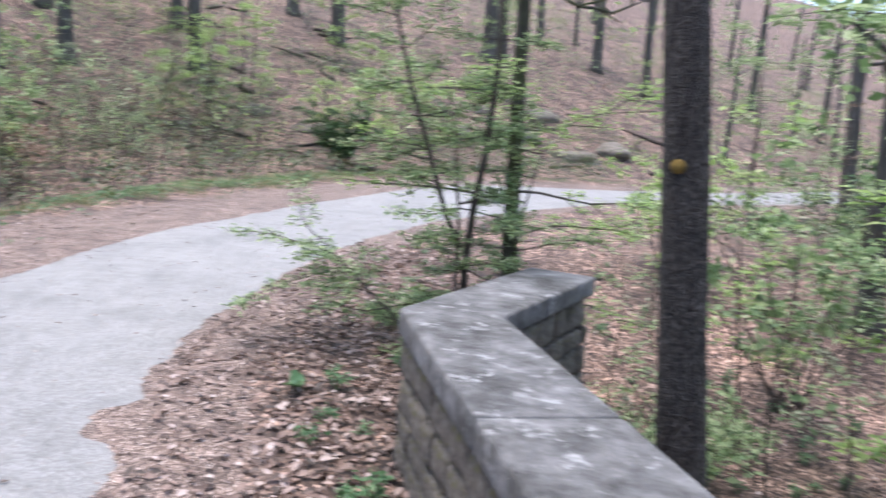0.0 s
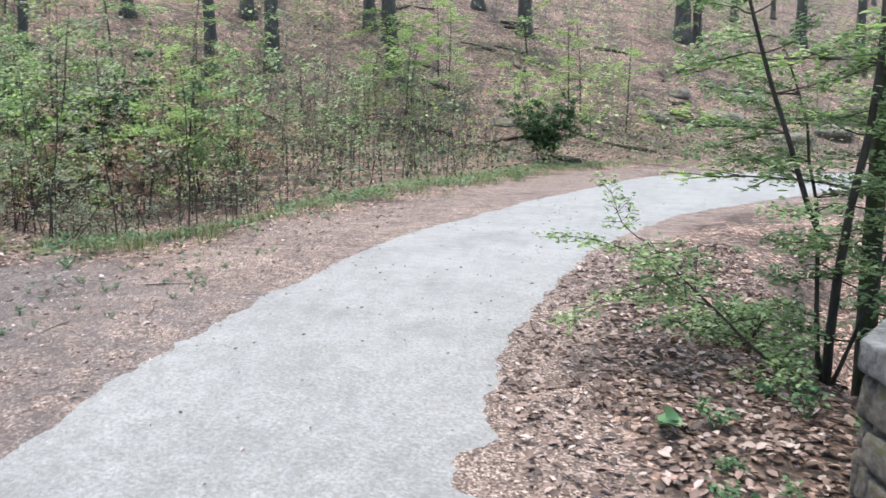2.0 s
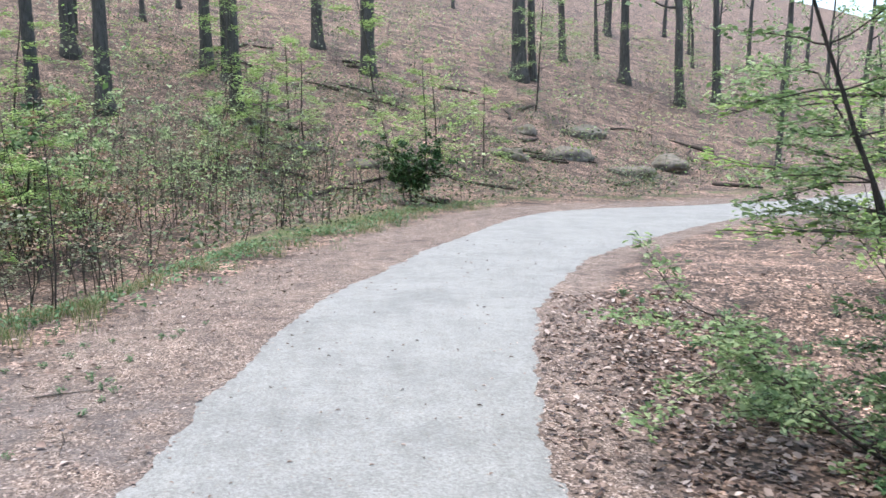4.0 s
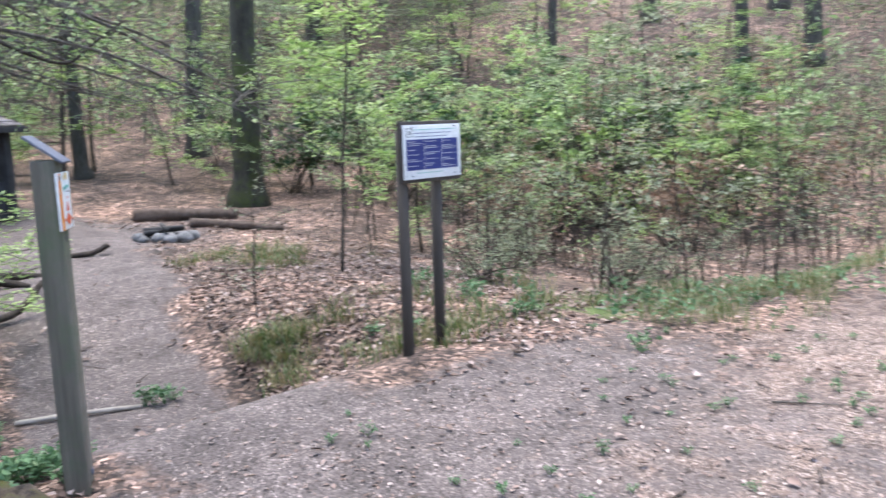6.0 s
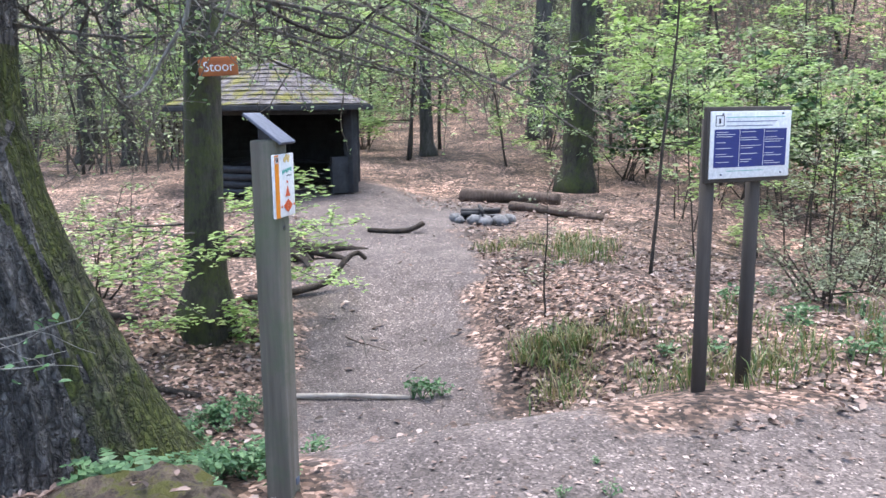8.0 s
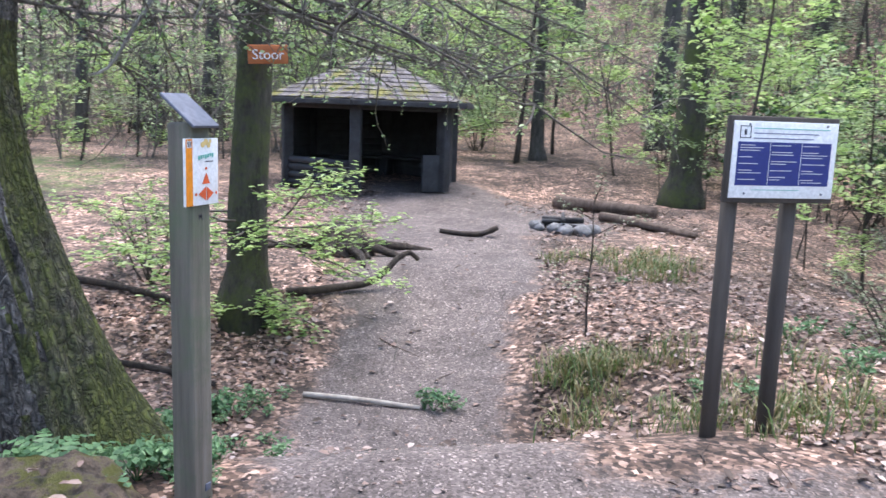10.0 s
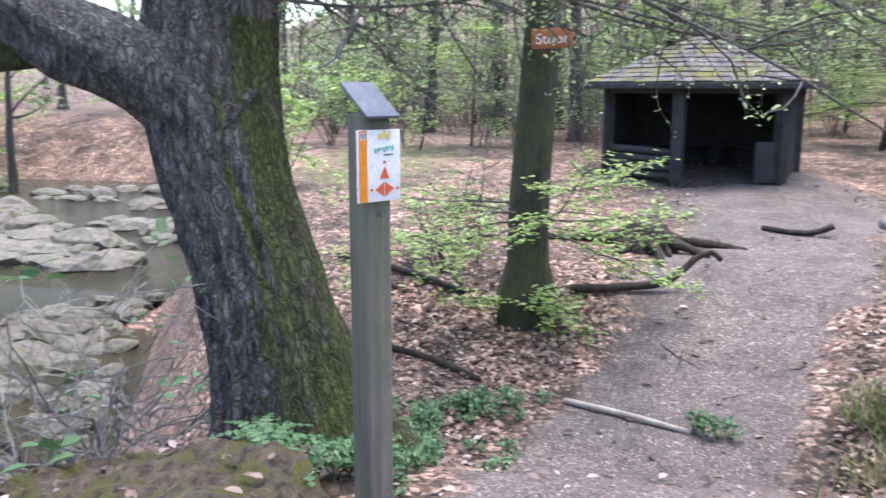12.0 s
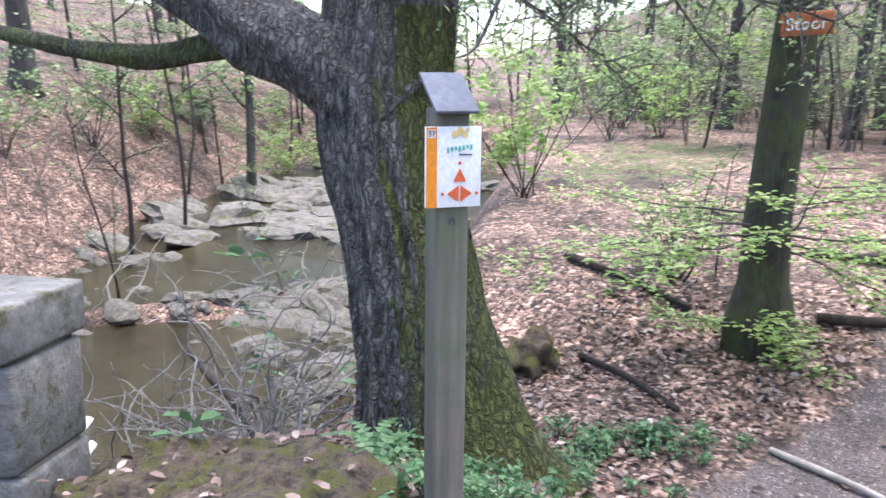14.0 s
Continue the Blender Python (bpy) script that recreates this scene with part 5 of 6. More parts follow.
# far undergrowth that nobody could count
far_wood, far_leaf = Geo(), [Geo() for _ in range(4)]
n = tries = 0
while n < 1700 and tries < 30000:
    tries += 1
    x, y = rng.uniform(-70, 45), rng.uniform(-38, 80)
    if off_path(x, y) < 2.5 or math.hypot((x + 11) / 12, (y - 4) / 8.5) < 1 or abs(y - stream_y(x)) < 5 and x < 12 or math.hypot(x, y - 4) < 15:
        continue
    n += 1
    z, h = height(x, y), rng.uniform(0.8, 4.5)
    st = wander((x, y, z - 0.1), (rng.normal(0, 0.12), rng.normal(0, 0.12), 1), h, 3, 0.1, rng)
    far_wood.tube(st, taper(0.011, 0.005, 4), 3, caps=False)
    m = int(rng.uniform(20, 70))
    sp = np.stack([rng.normal(0, 0.55, m), rng.normal(0, 0.55, m), rng.uniform(0.25, 1.05, m) * h], 1) + np.array([x, y, z])
    far_leaf[n % 4].leaves(sp, rng.uniform(0.1, 0.18), rng, 0.6, simple=True)
n = 0
while n < 1500:
    x, y = rng.uniform(-44, -18.6), rng.uniform(-12, 32)
    if abs(y - stream_y(x)) < 5 or noise.noise((x * 0.16, y * 0.16, 5)) < -0.2:
        continue
    n += 1
    z, h = height(x, y), rng.uniform(1.0, 5.0)
    st = wander((x, y, z - 0.1), (rng.normal(0, 0.15), rng.normal(0, 0.15), 1), h, 4, 0.12, rng)
    far_wood.tube(st, taper(0.02, 0.006, 5), 4, caps=False)
    for j in (1, 2, 3, 3):
        far_wood.tube(wander(st[j], (rng.normal(0, 1), rng.normal(0, 1), 0.5), rng.uniform(0.5, 1.4), 2, 0.2, rng), [0.009, 0.007, 0.004], 3, caps=False)
    m = int(rng.uniform(20, 60))
    sp = np.stack([rng.normal(0, 0.6, m), rng.normal(0, 0.6, m), np.round(rng.uniform(0.2, 1.0, m) * 4) / 4 * h + rng.normal(0, 0.08, m)], 1) + np.array([x, y, z])
    far_leaf[n % 4].leaves(sp, rng.uniform(0.08, 0.14), rng, 0.75, simple=True)
for g, mat in zip(far_leaf, (M_LEAF, M_OLIVE, M_BRIGHT, M_BRUSH)):
    single("far_undergrowth", g, mat, "distant haze of young spring foliage between trunks", "undergrowth", kind="stuff")
single("far_stems", far_wood, M_TWIG, "distant thin stems of undergrowth", "undergrowth", kind="stuff")

# low greenery on the foot of the slope
g = Geo()
for _ in range(5200):
    x, y = rng.uniform(-17, 16), rng.uniform(13, 44)
    e = off_path(x, y)
    if e < 2.6 or noise.noise((x * 0.22, y * 0.22, 3)) < (-0.3 if y < 31 else 0.0):
        continue
    z, m = height(x, y), int(rng.integers(6, 16))
    g.leaves(np.stack([rng.normal(0, 0.22, m), rng.normal(0, 0.22, m), rng.uniform(0.03, 0.7, m)], 1) + np.array([x, y, z]), rng.uniform(0.07, 0.14), rng, 0.5, simple=True)
single("hill_brush", g, M_BRUSH, "low grey-green brush on the foot of the slope", "undergrowth", kind="stuff")
for x, y, s in ((-8.0, 26.5, 0.5), (-6.9, 26.9, 0.45), (-5.2, 31, 0.6), (-3.2, 30.2, 0.5), (2.5, 36, 0.8), (5.5, 38, 1.0), (8.2, 37, 0.9), (10.5, 40, 1.1), (3.8, 41, 0.7), (-7.6, 32.6, 0.7), (7, 43, 1.0)):
    g = Geo()
    g.lump(Matrix.Identity(4), s * 1.3, s * 0.8, s * 0.5, 0.4, 3)
    single("slope_stone", g, M_RUBBLE, "dark mossy stone jutting from leafy slope", "stone", "slope stones", m=at_ground(x, y, s * 400, -0.05 * s))


# ---- clearing: logs, stump, sticks, fire ring ----
def log(name, pts, r0, r1, mat, label, category="log", seg=14, wobble=0.3):
    line = spline(pts, 0.12)
    g = Geo()
    g.tube(line, taper(r0, r1, len(line)), seg, wobble)
    return single(name, g, mat, label, category)


def on(x, y, dz):
    return (x, y, floor_z(x, y) + dz)


log("fallen_log", [on(-14.75, 7.36, 0.1), on(-14.05, 7.9, 0.1), on(-13.35, 8.5, 0.09)], 0.11, 0.09, M_LOG, "barkless brown fallen log by the fire ring")
log("thin_log", [on(-13.1, 7.5, 0.07), on(-12.55, 7.9, 0.06), on(-11.85, 8.4, 0.05)], 0.07, 0.045, M_LOG, "thin split log lying beside the fire ring")
log("crooked_branch", [on(-9.25, 2.85, 0.06), on(-9.35, 3.3, 0.05), on(-9.45, 3.7, 0.1), on(-9.52, 3.92, 0.28), on(-9.58, 4.06, 0.32), on(-9.6, 4.15, 0.24)], 0.042, 0.022, M_DEADWOOD, "dark crooked dead branch lying on soil", "branch")
log("curved_stick", [on(-11.75, 4.8, 0.03), on(-11.6, 5.05, 0.03), on(-11.55, 5.3, 0.04), on(-11.5, 5.48, 0.13)], 0.03, 0.035, M_DEADWOOD, "short dark curved stick on the soil", "branch")
log("dead_branch", [on(-9.8, 0.5, 0.05), on(-9.5, 1.2, 0.05), on(-9.2, 1.9, 0.04)], 0.04, 0.025, M_DEADWOOD, "rotting dark branch on leaf litter", "branch")
log("dead_branch", [on(-8.2, 1.4, 0.03), on(-8.0, 1.9, 0.03), on(-7.75, 2.3, 0.02)], 0.03, 0.02, M_DEADWOOD, "rotting dark branch on leaf litter", "branch")
log("step_log", [on(-7.48, 2.95, 0.02), on(-7.3, 3.35, 0.03), on(-7.1, 3.76, 0.01)], 0.022, 0.018, M_SILL, "bleached log edging a shallow trail step", "log", 12, 0.15)


def build_stump():
    t = thing("tree_stump", pose(-10.75, 3.5, floor_z(-10.75, 3.5)), "rotten dark tree stump with spreading roots", "stump")
    g = Geo()
    g.tube([(0, 0, -0.1), (0, 0, 0.1), (0.01, 0, 0.22), (0.02, 0.01, 0.32)], [0.5, 0.33, 0.28, 0.24], 24, 0.6)
    part("stump_body", g, M_DEADWOOD, t)
    t.scale = (0.8, 0.8, 0.8)
    for a, ln, r in ((10, 1.0, 0.09), (-35, 0.7, 0.08), (60, 0.9, 0.1), (95, 1.3, 0.08), (-100, 1.7, 0.07), (150, 0.8, 0.1), (30, 0.6, 0.07)):
        c, s = math.cos(radians(a)), math.sin(radians(a))
        g = Geo()
        pts = [(0.2 * c, 0.2 * s, 0.2), (0.38 * c, 0.38 * s, 0.1), (ln * 0.7 * c - 0.06 * s, ln * 0.7 * s + 0.06 * c, 0.03), (ln * c, ln * s, -0.03)]
        g.tube(spline(pts, 0.08), taper(r, 0.03, len(spline(pts, 0.08))), 10, 0.4)
        part("root", g, M_DEADWOOD, t)


build_stump()
for k in range(22):
    a = 2 * math.pi * k / 22 + rng.uniform(-0.3, 0.3)
    r = rng.uniform(0.04, 0.36)
    x, y = -12.15 + r * math.cos(a), 6.6 + r * 1.3 * math.sin(a)
    g = Geo()
    s = rng.uniform(0.05, 0.12)
    g.lump(Matrix.Identity(4), s * 1.2, s, s * 0.8, 0.35, 2)
    single("fire_ring_stone", g, M_ASH, "sooty grey stone of a campfire ring", "stone", "campfire ring stones", m=at_ground(x, y, rng.uniform(0, 360), s * 0.5))
g = Geo()
for k in range(5):
    a = rng.uniform(0, 3.1)
    c, s = math.cos(a) * 0.28, math.sin(a) * 0.28
    g.tube([(-12.1 - c, 6.55 - s, 0.14 + 0.03 * k), (-12.1 + c, 6.55 + s, 0.16 + 0.03 * k)], [0.035, 0.025], 8, 0.3)
single("charred_wood", g, M_HUT, "charred sticks in the campfire ring", "firewood")

# dead branches strewn on the slope
for k in range(46):
    x, y = rng.uniform(-14, 14), rng.uniform(24, 48)
    if off_path(x, y) < 3.5:
        continue
    a, ln = rng.uniform(0, 3.14), rng.uniform(0.8, 2.6)
    c, q = math.cos(a) * ln / 2, math.sin(a) * ln / 2
    bend = rng.normal(0, 0.15, 2)
    log("dead_branch", [on(x - c, y - q, 0.04), on(x + bend[0], y + bend[1], 0.08), on(x + c, y + q, 0.05)], rng.uniform(0.05, 0.13), 0.035, M_DEADWOOD, "rotting dark branch on the leafy slope", "branch", 8)

# orange sign on the tree
sign = thing("name_sign", pose(-8.76, 2.68, 2.04, 0, -3, 98), "small orange-painted wooden name plank nailed to tree", "sign")
g = Geo()
g.box(Matrix.Identity(4), 0.33, 0.025, 0.155, 0.008)
part("plank", g, M_SIGN, sign)
cu = bpy.data.curves.new("lettering", "FONT")
cu.body, cu.size, cu.align_x, cu.extrude = "Stoor", 0.115, "CENTER", 0.002
tx = new("lettering", cu)
tx.data.materials.append(M_WHITE)
tx.parent = sign
tx.matrix_basis = Matrix.Translation((0, -0.016, -0.04)) @ Matrix.Rotation(radians(90), 4, "X")

# ---- stream rocks ----
n = tries = 0
rock_meshes = []
for k in range(12):
    g = Geo()
    n = 13
    ring = [(math.cos(6.283 * i / n + rng.normal(0, 0.1)) * rng.uniform(0.75, 1.1), math.sin(6.283 * i / n + rng.normal(0, 0.1)) * rng.uniform(0.5, 0.78)) for i in range(n)]
    vs, z = [], -0.4
    tilt = rng.normal(0, 0.07, 2)
    for tier in range(3):
        grow, slide = 1.05 - 0.13 * tier + rng.normal(0, 0.03), rng.normal(0, 0.07, 2)
        for dz, k in ((0.0, 1.0), (rng.uniform(0.14, 0.24), 1.03)):
            z += dz
            vs += [(x * grow * k + slide[0] + rng.normal(0, 0.025), y * grow * k + slide[1] + rng.normal(0, 0.025), z + x * tilt[0] + y * tilt[1] + rng.normal(0, 0.018)) for x, y in ring]
        vs += [(x * grow * 0.96 + slide[0], y * grow * 0.96 + slide[1], z + 0.03 + x * tilt[0] + y * tilt[1] + rng.normal(0, 0.012)) for x, y in ring]
    vs.append((0, 0, z + 0.05))
    g.add(vs, [(t * n + i, t * n + (i + 1) % n, (t + 1) * n + (i + 1) % n, (t + 1) * n + i) for t in range(8) for i in range(n)] + [(8 * n + i, 8 * n + (i + 1) % n, 9 * n) for i in range(n)])
    if k % 2:
        g = Geo()
        g.lump(Matrix.Identity(4), 0.8, 0.6, 0.42, 0.45, 2, 1.6)
    me = g.mesh("stream_rock", M_ROCK, False)
    rock_meshes.append(me)


def lay_rock(x, y, s, flat):
    """A rock sunk into the bank, lying with the slope."""
    up = Vector((height(x - 0.4, y) - height(x + 0.4, y), height(x, y - 0.4) - height(x, y + 0.4), 0.8)).normalized()
    if up.z < 0.86:
        return
    ob = new("stream_rock", rock_meshes[int(rng.integers(12))])
    ob.matrix_basis = Matrix.Translation((x, y, max(floor_z(x, y), -2.02 if x > -13.6 else -1.72) + 0.1 * s * flat)) @ up.to_track_quat("Z", "Y").to_matrix().to_4x4() @ Matrix.Rotation(rng.uniform(0, 6.28), 4, "Z") @ Matrix.Diagonal((s, s, s * flat, 1))
    tagged(ob, "flat grey weathered stream rock with moss", "rock", "stream rocks")


for _ in range(55):
    x = rng.uniform(-27, -14.5)
    lay_rock(x, stream_y(x) + rng.uniform(-6.5, 3.2), rng.uniform(0.3, 0.9), rng.uniform(0.4, 0.8))
# ledges stepping up across the stream
for row in range(10):
    for _ in range(9 if row < 6 else 5):
        u = rng.uniform(-0.25, 1.1)
        lay_rock(-13.1 - 3.8 * u - 0.62 * row + rng.normal(0, 0.2), -10.4 + 2.8 * u - 0.78 * row + rng.normal(0, 0.2), rng.uniform(0.3, 1.1), rng.uniform(0.35, 0.8))
# rocks on the gravel bar
for _ in range(75):
    u = rng.uniform(0, 1.05)
    lay_rock(-9.8 - 3.4 * u + rng.normal(0, 0.4), -7.2 + 2.6 * u + rng.normal(0, 0.4), rng.uniform(0.1, 0.4), rng.uniform(0.5, 1.0))
# rocks strewn on the near bank and its shingle spit
for _ in range(90):
    u = rng.uniform(0, 1)
    x = -7.6 - 5.2 * u + rng.normal(0, 0.5)
    lay_rock(x, -1.3 - 3.6 * u + rng.normal(0, 0.5), rng.uniform(0.1, 0.42), rng.uniform(0.5, 1.0))
for _ in range(28):
    x = rng.uniform(-13.2, -10.6)
    lay_rock(x, -5.6 + 0.5 * (-11 - x) + rng.normal(0, 0.35), rng.uniform(0.15, 0.5), rng.uniform(0.5, 0.9))
for _ in range(40):
    x = rng.uniform(-14, -5.8)
    if rng.uniform() < 0.5:
        y = stream_y(x) - 4.2 - 0.05 * (-x - 6) + rng.normal(0, 0.5)
    else:
        y = stream_y(x) + 2.5 + rng.normal(0, 0.35)
    if math.hypot(x + 6, y - 1.4) > 1.3:
        lay_rock(x, y, rng.uniform(0.15, 0.5), rng.uniform(0.7, 1.1))
for _ in range(24):
    x = rng.uniform(-13.5, -6.5)
    lay_rock(x, stream_y(x) + rng.uniform(-4, 2.0), rng.uniform(0.12, 0.38), rng.uniform(0.5, 0.9))
log("stream_branch", [(-7.2, -1.0, -1.35), (-7.4, -1.5, -1.22), (-7.55, -2.0, -1.12), (-7.75, -2.6, -0.98)], 0.06, 0.035, M_DEADWOOD, "dead branch sloping down into the stream", "branch")
brush = thing("dead_brush", pose(-5.7, 0.55, -0.4), "tangle of pale dead twigs hanging over the stream", "brushwood")
for k in range(52):
    g = Geo()
    st = wander((rng.normal(0, 0.22), rng.normal(0, 0.2), -0.1), (rng.normal(-0.1, 0.5), rng.normal(-0.55, 0.5), rng.normal(0.55, 0.4)), rng.uniform(0.8, 1.7), 10, 0.26, rng, -0.05)
    g.tube(st, taper(rng.uniform(0.008, 0.015), 0.003, len(st)), 5)
    for j in (3, 4, 6, 8):
        tw = wander(st[j], rng.normal(0, 1, 3), rng.uniform(0.2, 0.6), 4, 0.3, rng)
        g.tube(tw, taper(0.006, 0.002, len(tw)), 4, caps=False)
    t2 = part("twig", g, M_PALETWIG, brush)
    if k % 5 == 0:
        g2 = Geo()
        g2.leaves([st[-1] + Vector(rng.normal(0, 0.06, 3)) for _ in range(7)], 0.12, rng, 0.6)
        part("foliage", g2, M_HERB, t2)
rng = np.random.default_rng(606)
for k in range(5):
    make_sapling("bank_sapling", pose(*((-12.6, -10.3, -1.95), (-14.6, -11.1, -1.75), (-12.0, -5.4, -2.0), (-17.5, -14.5, -1.4), (-10.6, -7.8, -2.0))[k]), (5.5, 7.5, 2.2, 6.0, 3.4)[k], rng, "thin nearly bare sapling among the stream rocks", M_OLIVE, 8, 0.05, 5, (0.06, 0.05, 0.014, 0.05, 0.03)[k], group="saplings by the stream", lean=0.1, spread=0.25, start=0.3, up=0.9)
for k in range(24):
    u = rng.uniform(0, 1)
    x, y = (rng.uniform(-11, -7.6), 0) if k < 8 else (-9.6 - 3.6 * u, -7.2 + 3.0 * u + rng.normal(0, 0.5))
    y = y or -1.6 - 0.65 * (-7.6 - x) + rng.normal(0, 0.6)
    g = Geo()
    st = wander((x, y, max(floor_z(x, y), -1.95)), (rng.normal(0, 1), rng.normal(0, 1), rng.uniform(0.1, 0.5)), rng.uniform(0.9, 2.0), 9, 0.22, rng, -0.02)
    g.tube(st, taper(rng.uniform(0.012, 0.022), 0.004, len(st)), 6)
    for j in (2, 4, 5, 7):
        tw = wander(st[j], rng.normal(0, 1, 3), rng.uniform(0.3, 0.8), 5, 0.3, rng)
        g.tube(tw, taper(0.007, 0.002, len(tw)), 4, caps=False)
    single("driftwood_branch", g, M_PALETWIG, "bleached forked branch caught on the stream bank", "branch", "driftwood")
# branches hanging from the oak
for pts, r, mat in (([(-5.61, 2.22, 2.33), (-5.64, 2.19, 2.12), (-5.66, 2.09, 1.95), (-5.68, 1.98, 1.78), (-5.69, 1.89, 1.74)], 0.014, M_PALETWIG), ([(-5.87, 2.49, 2.38), (-5.9, 2.42, 2.2), (-5.93, 2.34, 2.04)], 0.01, M_PALETWIG), ([(-6.27, 2.62, 2.26), (-6.23, 2.86, 2.14), (-6.18, 3.08, 2.08), (-6.12, 3.23, 2.2), (-6.05, 3.39, 2.33)], 0.014, M_DARKTWIG), ([(-5.2, 1.25, 0.8), (-4.97, 1.35, 0.81), (-5.0, 1.65, 0.86)], 0.006, M_PALETWIG), ([(-5.1, 1.25, 0.75), (-4.85, 1.35, 0.73), (-4.86, 1.56, 0.72)], 0.006, M_PALETWIG)):
    bough = thing("oak_twig", Matrix.Identity(4), "thin bare oak twig with few opening leaves", "branch", "oak twigs")
    g = Geo()
    st = spline(pts, 0.05)
    g.tube(st, taper(r, r * 0.4, len(st)), 7)
    for j in range(2, len(st), 3):
        tw = wander(st[j], rng.normal(0, 1, 3), rng.uniform(0.12, 0.3), 4, 0.3, rng)
        g.tube(tw, taper(r * 0.35, 0.0015, len(tw)), 4, caps=False)
    part("stem", g, mat, bough)
    if r < 0.008:
        g = Geo()
        g.leaves([st[-1 - i % 4] + Vector(rng.normal(0, 0.03, 3)) for i in range(8)], 0.05, rng, 0.5)
        part("foliage", g, M_HERB, bough)
g = Geo()
for x, y in ((-7.45, -3.9), (-7.1, -3.3)):
    g.tube(spline([(x, y, -1.95), (x + 0.18, y + 0.12, -2.0), (x + 0.3, y + 0.2, -2.2)], 0.05), [0.05] * len(spline([(x, y, -1.95), (x + 0.18, y + 0.12, -2.0), (x + 0.3, y + 0.2, -2.2)], 0.05)), 8, 0.6)
single("white_water", g, M_FOAM, "thin white spills of water below the bridge", "water", kind="stuff")

# bare oak twigs across the top of the view
twig = thing("overhanging_branch", pose(0, 0, 0), "thin bare grey branches with opening buds hanging over clearing", "branch")
for a, b, r in (((-6.2, 1.2, 2.6), (-5.9, 4.2, 2.15), 0.02), ((-6.4, 1.3, 2.9), (-6.8, 5.5, 2.3), 0.022), ((-6.3, 1.4, 2.5), (-8.6, 4.2, 2.1), 0.018), ((-6.2, 1.0, 2.4), (-5.2, 3.2, 2.3), 0.014), ((-6.3, 1.2, 3.0), (-9.5, 6.8, 2.6), 0.022), ((-6.2, 0.9, 2.2), (-7.2, 3.2, 1.95), 0.014),
                ((-6.3, 1.0, 2.8), (-8.4, 1.6, 2.1), 0.016), ((-6.2, 0.8, 2.6), (-7.8, 0.6, 2.0), 0.014), ((-6.5, 1.1, 3.2), (-8.2, 5.4, 2.75), 0.02), ((-6.4, 1.2, 3.1), (-7.4, 6.4, 2.7), 0.018), ((-6.4, 1.3, 2.3), (-7.6, 2.2, 1.8), 0.012), ((-6.0, 1.3, 2.5), (-5.3, 2.6, 2.1), 0.01),
                ((-6.6, 1.0, 2.9), (-8.0, 4.6, 2.2), 0.024), ((-6.4, 1.4, 2.7), (-7.0, 4.4, 2.05), 0.02), ((-6.6, 1.2, 3.0), (-10.2, 5.2, 2.3), 0.024), ((-6.5, 1.0, 2.8), (-10.0, 2.9, 2.25), 0.02), ((-6.4, 0.9, 2.5), (-9.2, 0.9, 1.95), 0.018), ((-6.6, 1.2, 3.1), (-9.0, 7.4, 2.45), 0.022), ((-6.5, 1.1, 2.7), (-7.9, 3.4, 1.9), 0.016)):
    g, g2, g3 = Geo(), Geo(), Geo()
    a, b = Vector(a), Vector(b)
    pts = wander(a, b - a, (b - a).length, 12, 0.06, rng, 0.0)
    g.tube(pts, taper(r, 0.005, len(pts)), 6)
    for p in pts[2:]:
        for _ in range(3):
            tw = wander(p, (b - a).normalized() * 0.6 + Vector(rng.normal(0, 0.7, 3)), rng.uniform(0.25, 0.75), 5, 0.22, rng, -0.02)
            g3.tube(tw, taper(0.006, 0.002, len(tw)), 4)
            g2.leaves([q + Vector(rng.normal(0, 0.02, 3)) for q in tw[2:] for _ in range(2)], 0.032, rng, 0.3)
    limb = part("branch", g, M_TWIG, twig)
    part("foliage", g2, M_LEAF, limb, "small opening green buds")
    tagged(part("twigs", g3, M_TWIG, limb), "fine bare side twigs", kind="stuff")


# ---- herbs, grass and fallen leaves ----
def herb(geo, x, y, rng, n=14, size=0.06, h=0.14, R=0.12):
    z = floor_z(x, y)
    sp = np.stack([rng.normal(0, R, n), rng.normal(0, R, n), rng.uniform(0.2, 1.0, n) * h], 1) + np.array([x, y, z])
    geo.leaves(sp, size, rng, 0.55)


def tuft(geo, x, y, rng, n=18, h=0.17, R=0.08):
    z = floor_z(x, y)
    for _ in range(n):
        a, l = rng.uniform(0, 6.28), h * rng.uniform(0.5, 1.2)
        bx, by = x + rng.normal(0, R), y + rng.normal(0, R)
        c, s = math.cos(a), math.sin(a)
        o = l * rng.uniform(0.4, 1.2)
        w = 0.003
        geo.add([(bx - s * w, by + c * w, z - 0.01), (bx + s * w, by - c * w, z - 0.01), (bx + c * o * 0.4 + s * w * 0.8, by + s * o * 0.4 - c * w * 0.8, z + l * 0.6), (bx + c * o * 0.4 - s * w * 0.8, by + s * o * 0.4 + c * w * 0.8, z + l * 0.6), (bx + c * o, by + s * o, z + l * 0.9)], [(0, 1, 2, 3), (3, 2, 4)])


herbs, grass = Geo(), Geo()


def sprig(rng, n=15, size=0.04, h=0.12, R=0.1):
    """A low herb: short stalks, each with a few leaves."""
    g = Geo()
    for _ in range(8):
        a, r = rng.uniform(0, 6.28), rng.uniform(0.02, R)
        tip = Vector((math.cos(a) * r, math.sin(a) * r, h * rng.uniform(0.5, 1.0)))
        g.tube([(0, 0, -0.01), tip * 0.6, tip], [0.003, 0.0025, 0.002], 3, caps=False)
        g.leaves([tip * rng.uniform(0.7, 1.0) + Vector(rng.normal(0, 0.018, 3)) for _ in range(5)], size, rng, 0.6)
    return g.mesh("herb_plant", M_HERB, False)


